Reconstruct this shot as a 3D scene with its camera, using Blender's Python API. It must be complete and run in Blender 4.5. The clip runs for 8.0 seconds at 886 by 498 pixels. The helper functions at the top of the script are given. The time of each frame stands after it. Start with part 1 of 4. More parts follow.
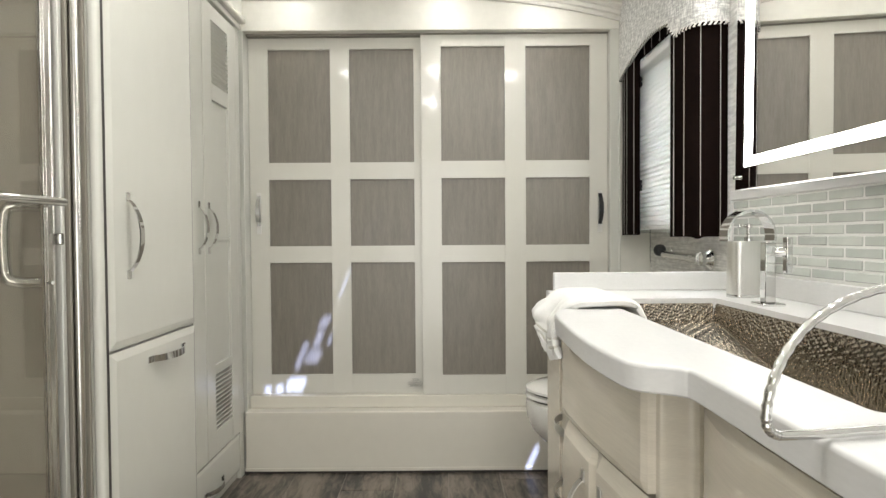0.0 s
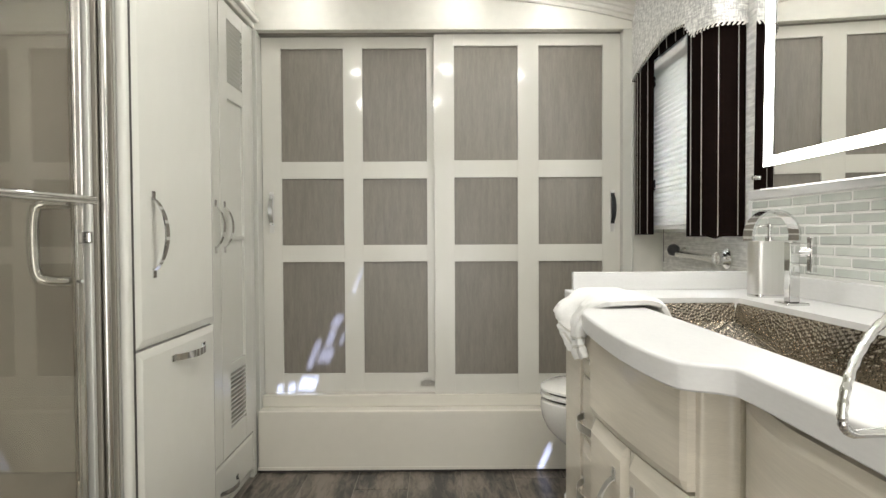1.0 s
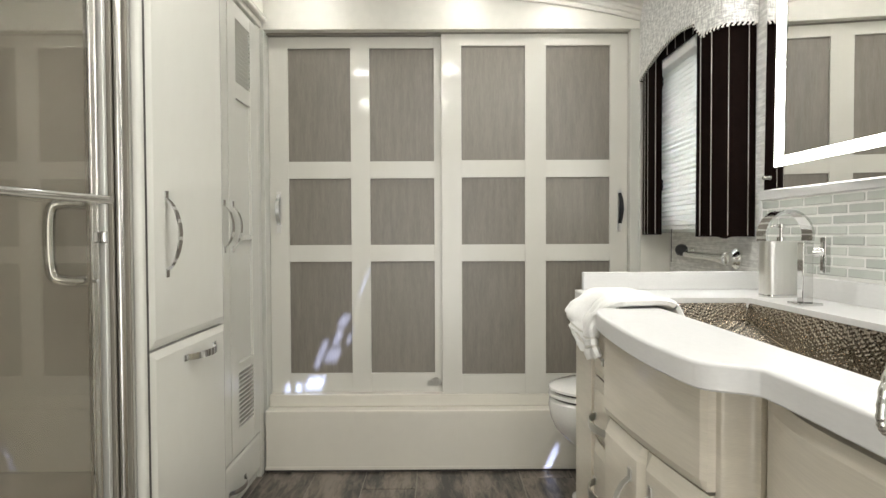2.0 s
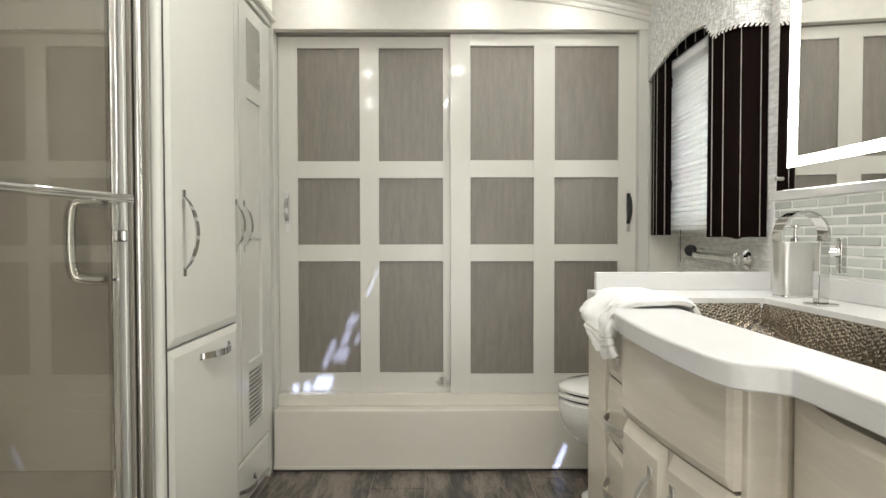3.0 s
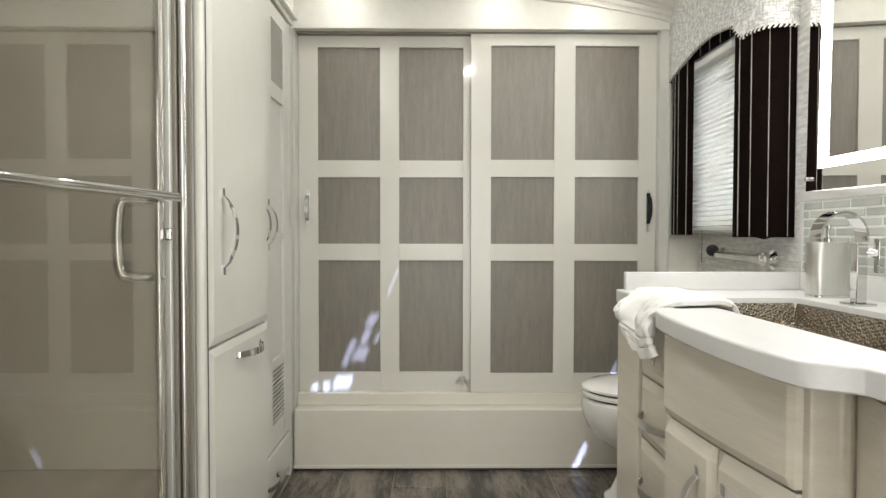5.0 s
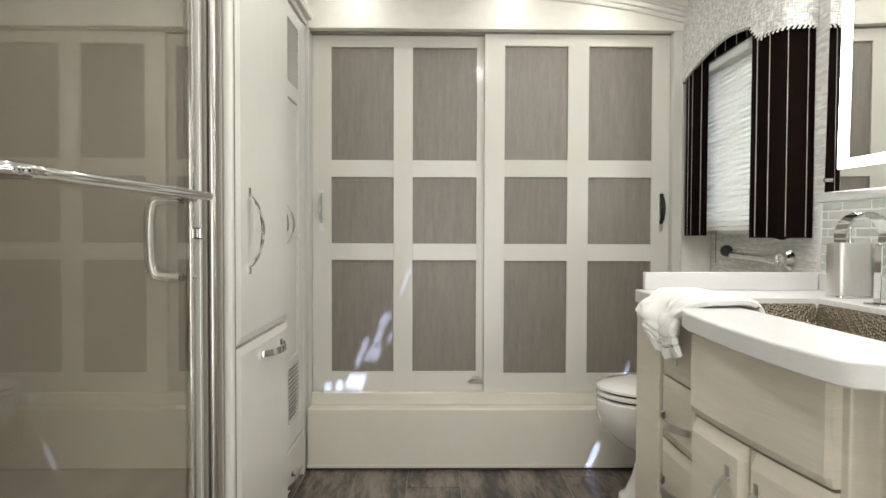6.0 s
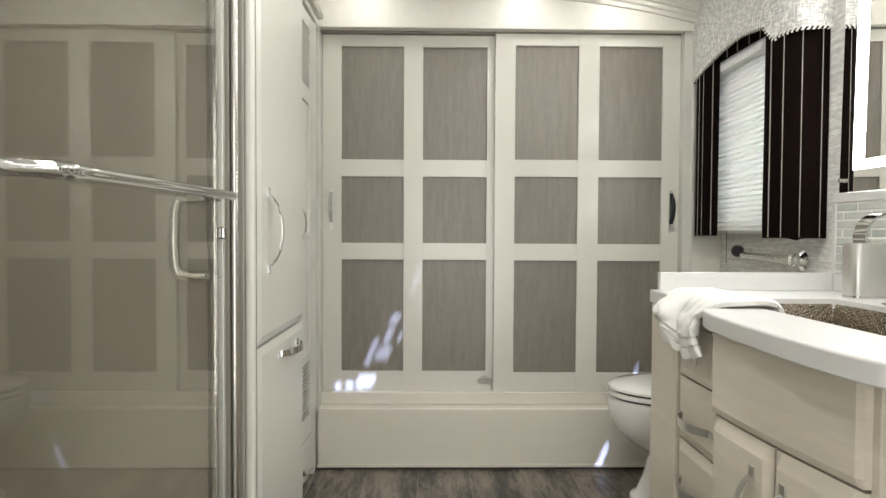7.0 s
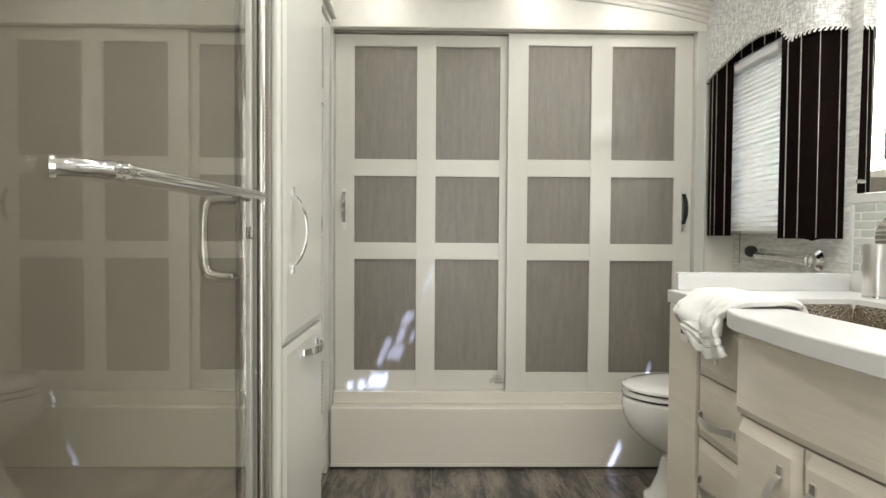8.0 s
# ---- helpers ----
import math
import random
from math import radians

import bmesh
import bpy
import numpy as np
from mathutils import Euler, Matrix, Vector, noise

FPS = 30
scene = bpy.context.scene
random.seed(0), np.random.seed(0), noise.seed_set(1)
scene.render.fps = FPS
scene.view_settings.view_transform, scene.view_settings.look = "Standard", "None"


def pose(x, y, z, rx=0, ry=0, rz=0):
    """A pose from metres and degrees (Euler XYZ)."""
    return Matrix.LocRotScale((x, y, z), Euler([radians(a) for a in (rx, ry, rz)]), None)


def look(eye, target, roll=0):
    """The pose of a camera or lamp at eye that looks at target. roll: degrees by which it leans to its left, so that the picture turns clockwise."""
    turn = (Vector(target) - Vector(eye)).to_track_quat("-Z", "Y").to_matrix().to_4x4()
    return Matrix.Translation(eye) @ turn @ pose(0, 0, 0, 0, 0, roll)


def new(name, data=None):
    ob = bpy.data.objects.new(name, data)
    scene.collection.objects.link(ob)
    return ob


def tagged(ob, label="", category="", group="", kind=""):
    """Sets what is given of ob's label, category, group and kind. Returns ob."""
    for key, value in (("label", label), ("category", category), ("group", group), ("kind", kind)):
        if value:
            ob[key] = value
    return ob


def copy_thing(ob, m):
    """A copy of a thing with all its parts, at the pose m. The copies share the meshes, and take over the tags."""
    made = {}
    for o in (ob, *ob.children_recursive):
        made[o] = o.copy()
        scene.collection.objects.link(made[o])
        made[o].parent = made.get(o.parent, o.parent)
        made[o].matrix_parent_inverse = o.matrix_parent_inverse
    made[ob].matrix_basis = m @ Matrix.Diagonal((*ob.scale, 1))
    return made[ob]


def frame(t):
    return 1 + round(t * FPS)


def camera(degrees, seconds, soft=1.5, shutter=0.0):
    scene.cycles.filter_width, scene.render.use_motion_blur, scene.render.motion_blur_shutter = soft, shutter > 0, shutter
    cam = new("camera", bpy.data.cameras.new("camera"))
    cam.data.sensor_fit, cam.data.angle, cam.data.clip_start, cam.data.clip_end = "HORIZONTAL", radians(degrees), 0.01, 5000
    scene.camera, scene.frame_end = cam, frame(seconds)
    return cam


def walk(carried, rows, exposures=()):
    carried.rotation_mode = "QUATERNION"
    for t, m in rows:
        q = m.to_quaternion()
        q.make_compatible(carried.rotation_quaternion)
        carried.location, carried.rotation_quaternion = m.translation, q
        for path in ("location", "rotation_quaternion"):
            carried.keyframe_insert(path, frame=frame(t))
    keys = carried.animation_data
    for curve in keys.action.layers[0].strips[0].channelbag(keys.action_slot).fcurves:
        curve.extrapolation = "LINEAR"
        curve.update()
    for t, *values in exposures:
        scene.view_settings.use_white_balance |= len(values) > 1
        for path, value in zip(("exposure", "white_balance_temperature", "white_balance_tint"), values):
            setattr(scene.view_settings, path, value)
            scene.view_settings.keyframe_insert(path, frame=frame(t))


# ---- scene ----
cam = camera(75.0, 8.0)
PATH = [
    (0, (-0.001, 0.026, 1.132), (-0.001, 2.025, 1.088), -0.4),
    (0.5, (-0.041, 0.024, 1.131), (-0.037, 2.024, 1.087), -0.4),
    (1, (-0.073, 0.023, 1.132), (-0.066, 2.023, 1.086), -0.3),
    (1.5, (-0.089, 0.024, 1.133), (-0.083, 2.023, 1.086), -0.3),
    (3, (-0.156, 0.021, 1.131), (-0.145, 2.021, 1.085), -0.1),
    (3.5, (-0.181, 0.022, 1.132), (-0.167, 2.021, 1.084), -0.1),
    (4, (-0.209, 0.02, 1.131), (-0.193, 2.02, 1.083), -0.1),
    (4.5, (-0.236, 0.02, 1.131), (-0.218, 2.019, 1.083), -0.0),
    (6, (-0.34, 0.017, 1.13), (-0.315, 2.017, 1.082), 0.2),
    (6.5, (-0.372, 0.017, 1.13), (-0.344, 2.016, 1.082), 0.3),
    (7, (-0.398, 0.018, 1.132), (-0.367, 2.017, 1.081), 0.3),
    (7.5, (-0.428, 0.017, 1.131), (-0.395, 2.016, 1.081), 0.4),
    (8, (-0.463, 0.016, 1.133), (-0.43, 2.015, 1.08), 0.4),
]
walk(cam, [(t, look(eye, target, roll)) for t, eye, target, roll in PATH])

# ---- world, lights ----
world = bpy.data.worlds.new("sky")
scene.world = world
world.use_nodes = True
wn = world.node_tree
sky = wn.nodes.new("ShaderNodeTexSky")
sky.sky_type = "NISHITA"
sky.sun_disc = False
sky.sun_elevation, sky.sun_rotation = radians(68.2), radians(180)
wn.links.new(sky.outputs[0], wn.nodes["Background"].inputs[0])
wn.nodes["Background"].inputs[1].default_value = 0.12

EXPOSURE = 0.30
scene.view_settings.exposure = EXPOSURE
# place in plan and watts of each ceiling downlight
DOWNLIGHTS = [(-0.72, 2.60, 0.9), (0.02, 2.60, 0.9), (0.47, 2.60, 0.9), (-0.68, 1.48, 2.2), (-0.04, 1.48, 4.4), (0.476, 1.48, 4.4), (-0.78, 0.5, 4.2), (-0.09, 0.5, 4.8), (0.5, 0.5, 4.4)]


def ceiling_z(x):
    """Height of the arched ceiling."""
    return 2.345 - 0.153 * max(x, 0.0) ** 2


for lx, ly, watts in DOWNLIGHTS:
    ld = bpy.data.lights.new("downlight_lamp", "AREA")
    ld.shape, ld.size, ld.energy, ld.color = "DISK", 0.09, watts, (1.0, 0.985, 0.95)
    new("downlight_lamp", ld).matrix_world = pose(lx, ly, ceiling_z(lx + 0.05) - 0.022)

# fill lamp added behind the camera, in a wall opening made for it
ld = bpy.data.lights.new("rear_fill", "AREA")
ld.shape, ld.size, ld.size_y, ld.energy, ld.color = "RECTANGLE", 1.1, 2.0, 19.0, (1.0, 0.99, 0.96)
new("rear_fill", ld).matrix_world = pose(-0.1, -1.33, 1.03, 90)

# sun, let in only by slits added to the ceiling panel to shape its streaks
SUN_WAY = Vector((0.0, 0.4, -1.0)).normalized()
sd = bpy.data.lights.new("sun", "SUN")
sd.energy, sd.angle, sd.color = 26.0, radians(0.53), (0.48, 0.57, 1.0)
new("sun", sd).matrix_world = look((0, 0, 0), SUN_WAY)
# sky light standing in the window's opening
ld = bpy.data.lights.new("window_light", "AREA")
ld.shape, ld.size, ld.size_y, ld.energy, ld.color = "RECTANGLE", 0.36, 0.68, 20.0, (0.80, 0.87, 1.0)
new("window_light", ld).matrix_world = pose(1.075, 2.465, 1.525, 90, 0, 90)


# ---- materials ----
def material(name, color, rough=0.5, metal=0.0, var=0.06, scale=8.0, bump=0.0, bump_scale=60.0, coat=0.0, stretch=(1, 1, 1), fine=0.03, spec=0.5):
    """A surface with colour variation at two scales and fine relief."""
    m = bpy.data.materials.new(name)
    m.use_nodes = True
    t = m.node_tree
    b = t.nodes["Principled BSDF"]
    tc = t.nodes.new("ShaderNodeTexCoord")
    mp = t.nodes.new("ShaderNodeMapping")
    mp.inputs["Scale"].default_value = stretch
    t.links.new(tc.outputs["Object"], mp.inputs[0])
    n1 = t.nodes.new("ShaderNodeTexNoise")
    n1.inputs["Scale"].default_value, n1.inputs["Detail"].default_value = scale, 4
    n2 = t.nodes.new("ShaderNodeTexNoise")
    n2.inputs["Scale"].default_value, n2.inputs["Detail"].default_value = scale * 12, 3
    t.links.new(mp.outputs[0], n1.inputs[0])
    t.links.new(mp.outputs[0], n2.inputs[0])
    r1 = t.nodes.new("ShaderNodeMapRange")
    r1.inputs["To Min"].default_value, r1.inputs["To Max"].default_value = 1 - var, 1 + var
    r1.inputs["From Min"].default_value, r1.inputs["From Max"].default_value = 0.25, 0.75
    r2 = t.nodes.new("ShaderNodeMapRange")
    r2.inputs["To Min"].default_value, r2.inputs["To Max"].default_value = 1 - fine, 1 + fine
    r2.inputs["From Min"].default_value, r2.inputs["From Max"].default_value = 0.25, 0.75
    t.links.new(n1.outputs[0], r1.inputs[0])
    t.links.new(n2.outputs[0], r2.inputs[0])
    mul = t.nodes.new("ShaderNodeMath")
    mul.operation = "MULTIPLY"
    t.links.new(r1.outputs[0], mul.inputs[0])
    t.links.new(r2.outputs[0], mul.inputs[1])
    vm = t.nodes.new("ShaderNodeVectorMath")
    vm.operation = "SCALE"
    vm.inputs[0].default_value = color
    t.links.new(mul.outputs[0], vm.inputs["Scale"])
    t.links.new(vm.outputs[0], b.inputs["Base Color"])
    b.inputs["Roughness"].default_value = rough
    b.inputs["Metallic"].default_value = metal
    b.inputs["Coat Weight"].default_value = coat
    b.inputs["Coat Roughness"].default_value = 0.08
    b.inputs["Specular IOR Level"].default_value = spec
    if bump:
        nb = t.nodes.new("ShaderNodeTexNoise")
        nb.inputs["Scale"].default_value, nb.inputs["Detail"].default_value = bump_scale, 3
        t.links.new(mp.outputs[0], nb.inputs[0])
        bp = t.nodes.new("ShaderNodeBump")
        bp.inputs["Strength"].default_value, bp.inputs["Distance"].default_value = bump, 0.002
        t.links.new(nb.outputs[0], bp.inputs["Height"])
        t.links.new(bp.outputs[0], b.inputs["Normal"])
    return m


def nodes_of(m):
    return m.node_tree, m.node_tree.nodes["Principled BSDF"]


PLINTH_CREAM = material("plinth_lacquer", (0.67, 0.64, 0.56), 0.24, var=0.03, scale=2, bump=0.012, bump_scale=12, coat=0.3, fine=0.012)
CREAM = material("cream_lacquer", (0.61, 0.608, 0.552), 0.27, var=0.02, scale=2, bump=0.012, bump_scale=12, coat=0.22, stretch=(1, 1, 0.5), fine=0.012)
DOOR_CREAM = material("door_lacquer", (0.605, 0.590, 0.530), 0.32, var=0.02, scale=2, bump=0.012, bump_scale=12, coat=0.55, stretch=(1, 1, 0.4), fine=0.012)
VANITY_CREAM = material("glazed_vanity_paint", (0.70, 0.65, 0.55), 0.26, var=0.05, scale=2.5, bump=0.03, bump_scale=20, coat=0.35, stretch=(2, 0.5, 16), fine=0.05)
WALL_WHITE = material("wall_cream", (0.715, 0.70, 0.635), 0.45, var=0.02, scale=2, bump=0.05, bump_scale=120)
CEILING_WHITE = material("ceiling_vinyl", (0.74, 0.73, 0.69), 0.5, var=0.03, scale=3, bump=0.1, bump_scale=200)
TRIM = material("crown_lacquer", (0.68, 0.66, 0.6), 0.25, var=0.03, scale=4, coat=0.3)
# near-black colour that paints the shade inside narrow gaps
SHADOW_GAP = material("gap_shade", (0.05, 0.045, 0.04), 0.7)
TRACK = material("track_metal", (0.22, 0.2, 0.17), 0.5)
# darker cream that puts the shade of the louvre recess into the colour
VENT_SHADE = material("vent_recess_shade", (0.32, 0.30, 0.255), 0.8)
JOINT = material("pale_joint", (0.30, 0.275, 0.24), 0.7)
CHROME = material("chrome", (0.68, 0.68, 0.67), 0.05, 1.0, var=0.01, fine=0.01)
CHROME_CUT = material("faceted_chrome", (0.84, 0.84, 0.82), 0.10, 1.0, var=0.02, bump=0.9, bump_scale=110)
SATIN = material("brushed_nickel", (0.68, 0.67, 0.64), 0.3, 1.0, var=0.04, scale=10, bump=0.06, bump_scale=300, stretch=(12, 12, 0.4))
ALUM = material("polished_aluminium", (0.62, 0.605, 0.57), 0.22, 1.0, var=0.03, scale=6, stretch=(8, 8, 0.2))
PALE_STRIP = material("satin_strip", (0.62, 0.62, 0.58), 0.35, 0.6, var=0.03, scale=6, stretch=(8, 8, 0.2))
SEAL = material("grey_seal", (0.23, 0.21, 0.175), 0.5)
QUARTZ = material("white_quartz", (0.65, 0.647, 0.632), 0.33, var=0.03, scale=9, coat=0.0, stretch=(1, 0.5, 2))
CERAMIC = material("white_china", (0.80, 0.79, 0.75), 0.07, var=0.01, coat=0.6)
RUBBER = material("black_plastic", (0.012, 0.012, 0.013), 0.45)
TERRY = material("white_terry", (0.77, 0.765, 0.735), 0.95, var=0.04, scale=12, bump=0.9, bump_scale=420, spec=0.1)
TERRY_BAND = material("woven_towel_band", (0.62, 0.60, 0.54), 0.6, var=0.05, scale=30, bump=0.3, bump_scale=300)
# pale surface of the unseen shower floor that bounces light upwards
PALE_BOUNCE = material("pale_bounce", (0.60, 0.56, 0.48), 0.3, var=0.04, scale=4)
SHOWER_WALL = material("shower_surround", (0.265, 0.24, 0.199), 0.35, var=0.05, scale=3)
CAULK = material("white_grout", (0.64, 0.64, 0.61), 0.7)
BLACK_SATIN = material("black_satin_cloth", (0.0052, 0.0026, 0.002), 0.85, var=0.2, scale=15, bump=0.2, bump_scale=500, spec=0.04)
STRIPE = material("silver_stripe", (0.42, 0.40, 0.36), 0.5)
CORD_LIGHT = material("ivory_cord", (0.72, 0.7, 0.64), 0.8)


def grain(name, dark, light, scale, rough, coat=0.4, bump=0.1, per_piece=0.0, axis=(9, 9, 0.35), span=(0.36, 0.66)):
    """Fine wood grain, drawn out along one axis."""
    m = bpy.data.materials.new(name)
    m.use_nodes = True
    t, b = nodes_of(m)
    tc = t.nodes.new("ShaderNodeTexCoord")
    info = t.nodes.new("ShaderNodeObjectInfo")
    off = t.nodes.new("ShaderNodeVectorMath")
    off.operation = "MULTIPLY_ADD"
    off.inputs[1].default_value = (7, 7, 7)
    t.links.new(info.outputs["Random"], off.inputs[0])
    t.links.new(tc.outputs["Object"], off.inputs[2])
    mp = t.nodes.new("ShaderNodeMapping")
    mp.inputs["Scale"].default_value = axis
    t.links.new(off.outputs[0], mp.inputs[0])
    n1 = t.nodes.new("ShaderNodeTexNoise")
    n1.inputs["Scale"].default_value, n1.inputs["Detail"].default_value, n1.inputs["Roughness"].default_value = scale, 8, 0.65
    n1.inputs["Distortion"].default_value = 0.6
    t.links.new(mp.outputs[0], n1.inputs[0])
    n2 = t.nodes.new("ShaderNodeTexNoise")
    n2.inputs["Scale"].default_value, n2.inputs["Detail"].default_value = scale * 0.22, 3
    t.links.new(mp.outputs[0], n2.inputs[0])
    mix = t.nodes.new("ShaderNodeMath")
    mix.operation = "MULTIPLY_ADD"
    mix.inputs[1].default_value = 0.45
    t.links.new(n2.outputs[0], mix.inputs[0])
    sc = t.nodes.new("ShaderNodeMath")
    sc.operation = "MULTIPLY"
    sc.inputs[1].default_value = 0.55
    t.links.new(n1.outputs[0], sc.inputs[0])
    t.links.new(sc.outputs[0], mix.inputs[2])
    add = t.nodes.new("ShaderNodeMath")
    add.operation = "MULTIPLY_ADD"
    add.inputs[1].default_value = per_piece
    t.links.new(info.outputs["Random"], add.inputs[0])
    t.links.new(mix.outputs[0], add.inputs[2])
    ramp = t.nodes.new("ShaderNodeValToRGB")
    ramp.color_ramp.elements[0].position, ramp.color_ramp.elements[1].position = span
    ramp.color_ramp.elements[0].color, ramp.color_ramp.elements[1].color = (*dark, 1), (*light, 1)
    t.links.new(add.outputs[0], ramp.inputs[0])
    t.links.new(ramp.outputs[0], b.inputs["Base Color"])
    b.inputs["Roughness"].default_value = rough
    b.inputs["Coat Weight"].default_value = coat
    b.inputs["Coat Roughness"].default_value = 0.30
    bp = t.nodes.new("ShaderNodeBump")
    bp.inputs["Strength"].default_value, bp.inputs["Distance"].default_value = bump, 0.001
    t.links.new(n1.outputs[0], bp.inputs["Height"])
    t.links.new(bp.outputs[0], b.inputs["Normal"])
    return m


GREY_WOOD = grain("grey_oak_panel", (0.153, 0.1365, 0.111), (0.214, 0.192, 0.159), 46, 0.40, 0.35, 0.05, 0.08, axis=(5, 5, 0.55))
PLANK = grain("grey_vinyl_plank", (0.014, 0.011, 0.009), (0.215, 0.18, 0.145), 7, 0.38, 0.25, 0.3, 0.06, (6, 1.3, 6), (0.44, 0.615))


def glass_mat(name, color, rough=0.0, ior=1.45):
    m = bpy.data.materials.new(name)
    m.use_nodes = True
    t, b = nodes_of(m)
    b.inputs["Base Color"].default_value = (*color, 1)
    b.inputs["Transmission Weight"].default_value = 1.0
    b.inputs["Roughness"].default_value = rough
    b.inputs["IOR"].default_value = ior
    return m


GLASS = glass_mat("shower_glass", (0.86, 0.85, 0.80), 0.0, 1.5)
PANE = glass_mat("window_glass", (0.95, 0.97, 0.97))
ACRYLIC = glass_mat("clear_acrylic", (0.95, 0.95, 0.94), 0.02)
TILE = material("pale_glass_tile", (0.49, 0.515, 0.475), 0.1, var=0.10, scale=2.5, coat=0.8)
tt, tb = nodes_of(TILE)
tinfo = tt.nodes.new("ShaderNodeObjectInfo")
trange = tt.nodes.new("ShaderNodeMapRange")
trange.inputs["To Min"].default_value, trange.inputs["To Max"].default_value = 0.86, 1.1
tt.links.new(tinfo.outputs["Random"], trange.inputs[0])
tscale = tt.nodes.new("ShaderNodeVectorMath")
tscale.operation = "SCALE"
tt.links.new(tb.inputs["Base Color"].links[0].from_socket, tscale.inputs[0])
tt.links.new(trange.outputs[0], tscale.inputs["Scale"])
tt.links.new(tscale.outputs[0], tb.inputs["Base Color"])
MIRROR = material("mirror_silver", (0.86, 0.86, 0.84), 0.0, 1.0, var=0.0, fine=0.0)


def emitter(name, color, strength):
    m = bpy.data.materials.new(name)
    m.use_nodes = True
    t, b = nodes_of(m)
    b.inputs["Emission Color"].default_value = (*color, 1)
    b.inputs["Emission Strength"].default_value = strength
    return m


LED = emitter("led_band", (1.0, 0.98, 0.95), 12.0)
# weak glow for an added strip that lifts the tile trim
TRIM_FILL = emitter("trim_fill_glow", (1.0, 0.98, 0.95), 1.6)
LENS = emitter("downlight_lens", (1.0, 0.95, 0.87), 12.0)

# hammered bronze for the sink
HAMMERED = material("hammered_bronze", (0.375, 0.335, 0.28), 0.15, 1.0, var=0.25, scale=6)
# woven cloths and the striated wall covering
def weave(name, dark, light, sx, sz, rough=0.9, bump=0.5):
    m = bpy.data.materials.new(name)
    m.use_nodes = True
    t, b = nodes_of(m)
    tc = t.nodes.new("ShaderNodeTexCoord")
    outs = []
    for stretch in ((sx * 0.2, sx * 0.2, sz), (sx, sx, sz * 0.2)):
        mp = t.nodes.new("ShaderNodeMapping")
        mp.inputs["Scale"].default_value = stretch
        t.links.new(tc.outputs["Object"], mp.inputs[0])
        n = t.nodes.new("ShaderNodeTexNoise")
        n.inputs["Scale"].default_value, n.inputs["Detail"].default_value = 1.0, 3
        t.links.new(mp.outputs[0], n.inputs[0])
        outs.append(n.outputs[0])
    mx = t.nodes.new("ShaderNodeMath")
    mx.operation = "ADD"
    t.links.new(outs[0], mx.inputs[0])
    t.links.new(outs[1], mx.inputs[1])
    ramp = t.nodes.new("ShaderNodeValToRGB")
    ramp.color_ramp.elements[0].position, ramp.color_ramp.elements[1].position = 0.42, 0.62
    ramp.color_ramp.elements[0].color, ramp.color_ramp.elements[1].color = (*dark, 1), (*light, 1)
    half = t.nodes.new("ShaderNodeMath")
    half.operation = "MULTIPLY"
    half.inputs[1].default_value = 0.5
    t.links.new(mx.outputs[0], half.inputs[0])
    t.links.new(half.outputs[0], ramp.inputs[0])
    t.links.new(ramp.outputs[0], b.inputs["Base Color"])
    b.inputs["Roughness"].default_value = rough
    bp = t.nodes.new("ShaderNodeBump")
    bp.inputs["Strength"].default_value, bp.inputs["Distance"].default_value = bump, 0.002
    t.links.new(mx.outputs[0], bp.inputs["Height"])
    t.links.new(bp.outputs[0], b.inputs["Normal"])
    return m


VALANCE_CLOTH = weave("grey_white_weave", (0.38, 0.38, 0.365), (0.78, 0.77, 0.73), 180, 180)
WALLPAPER = weave("striated_wallcovering", (0.56, 0.55, 0.52), (0.82, 0.81, 0.77), 22, 320, 0.6, 0.25)

BLIND = material("pleated_blind_cloth", (0.74, 0.715, 0.64), 0.9, var=0.05, scale=20, bump=0.2, bump_scale=300)
bt, bb = nodes_of(BLIND)
btr = bt.nodes.new("ShaderNodeBsdfTranslucent")
btr.inputs[0].default_value = (0.62, 0.62, 0.6, 1)
bmix = bt.nodes.new("ShaderNodeMixShader")
bmix.inputs[0].default_value = 0.32
bt.links.new(bb.outputs[0], bmix.inputs[1])
bt.links.new(btr.outputs[0], bmix.inputs[2])
bt.links.new(bmix.outputs[0], bt.nodes["Material Output"].inputs[0])


# ---- mesh helpers ----
def link(name, bm, mat, parent=None, label="", smooth=False, m=None):
    me = bpy.data.meshes.new(name)
    bmesh.ops.recalc_face_normals(bm, faces=bm.faces)
    bm.to_mesh(me)
    bm.free()
    me.materials.append(mat)
    if smooth == "edges":
        # rounded edges on a box: its six flats stay flat
        big = sorted((p.area for p in me.polygons), reverse=True)[:6][-1] * 0.999
        me.polygons.foreach_set("use_smooth", [p.area < big for p in me.polygons])
    elif smooth:
        me.polygons.foreach_set("use_smooth", [True] * len(me.polygons))
        me.set_sharp_from_angle(angle=radians(40 if smooth is True else smooth))
    ob = new(name, me)
    if parent:
        ob.parent = parent
    if m is not None:
        ob.matrix_basis = m
    if label:
        tagged(ob, label)
    return ob


part = link


def thing(name, at, label, category, group="", kind=""):
    ob = new(name)
    ob.empty_display_size = 0.05
    ob.location = at
    return tagged(ob, label, category, group, kind)


def box(x0, y0, z0, x1, y1, z1, bev=0.0, at=(0, 0, 0), seg=2):
    """A bmesh box between two corners, relative to at, with rounded edges."""
    bm = bmesh.new()
    add_box(bm, x0, y0, z0, x1, y1, z1, at)
    if bev:
        bmesh.ops.bevel(bm, geom=bm.edges[:], offset=bev, segments=seg, affect="EDGES", profile=0.5)
    return bm


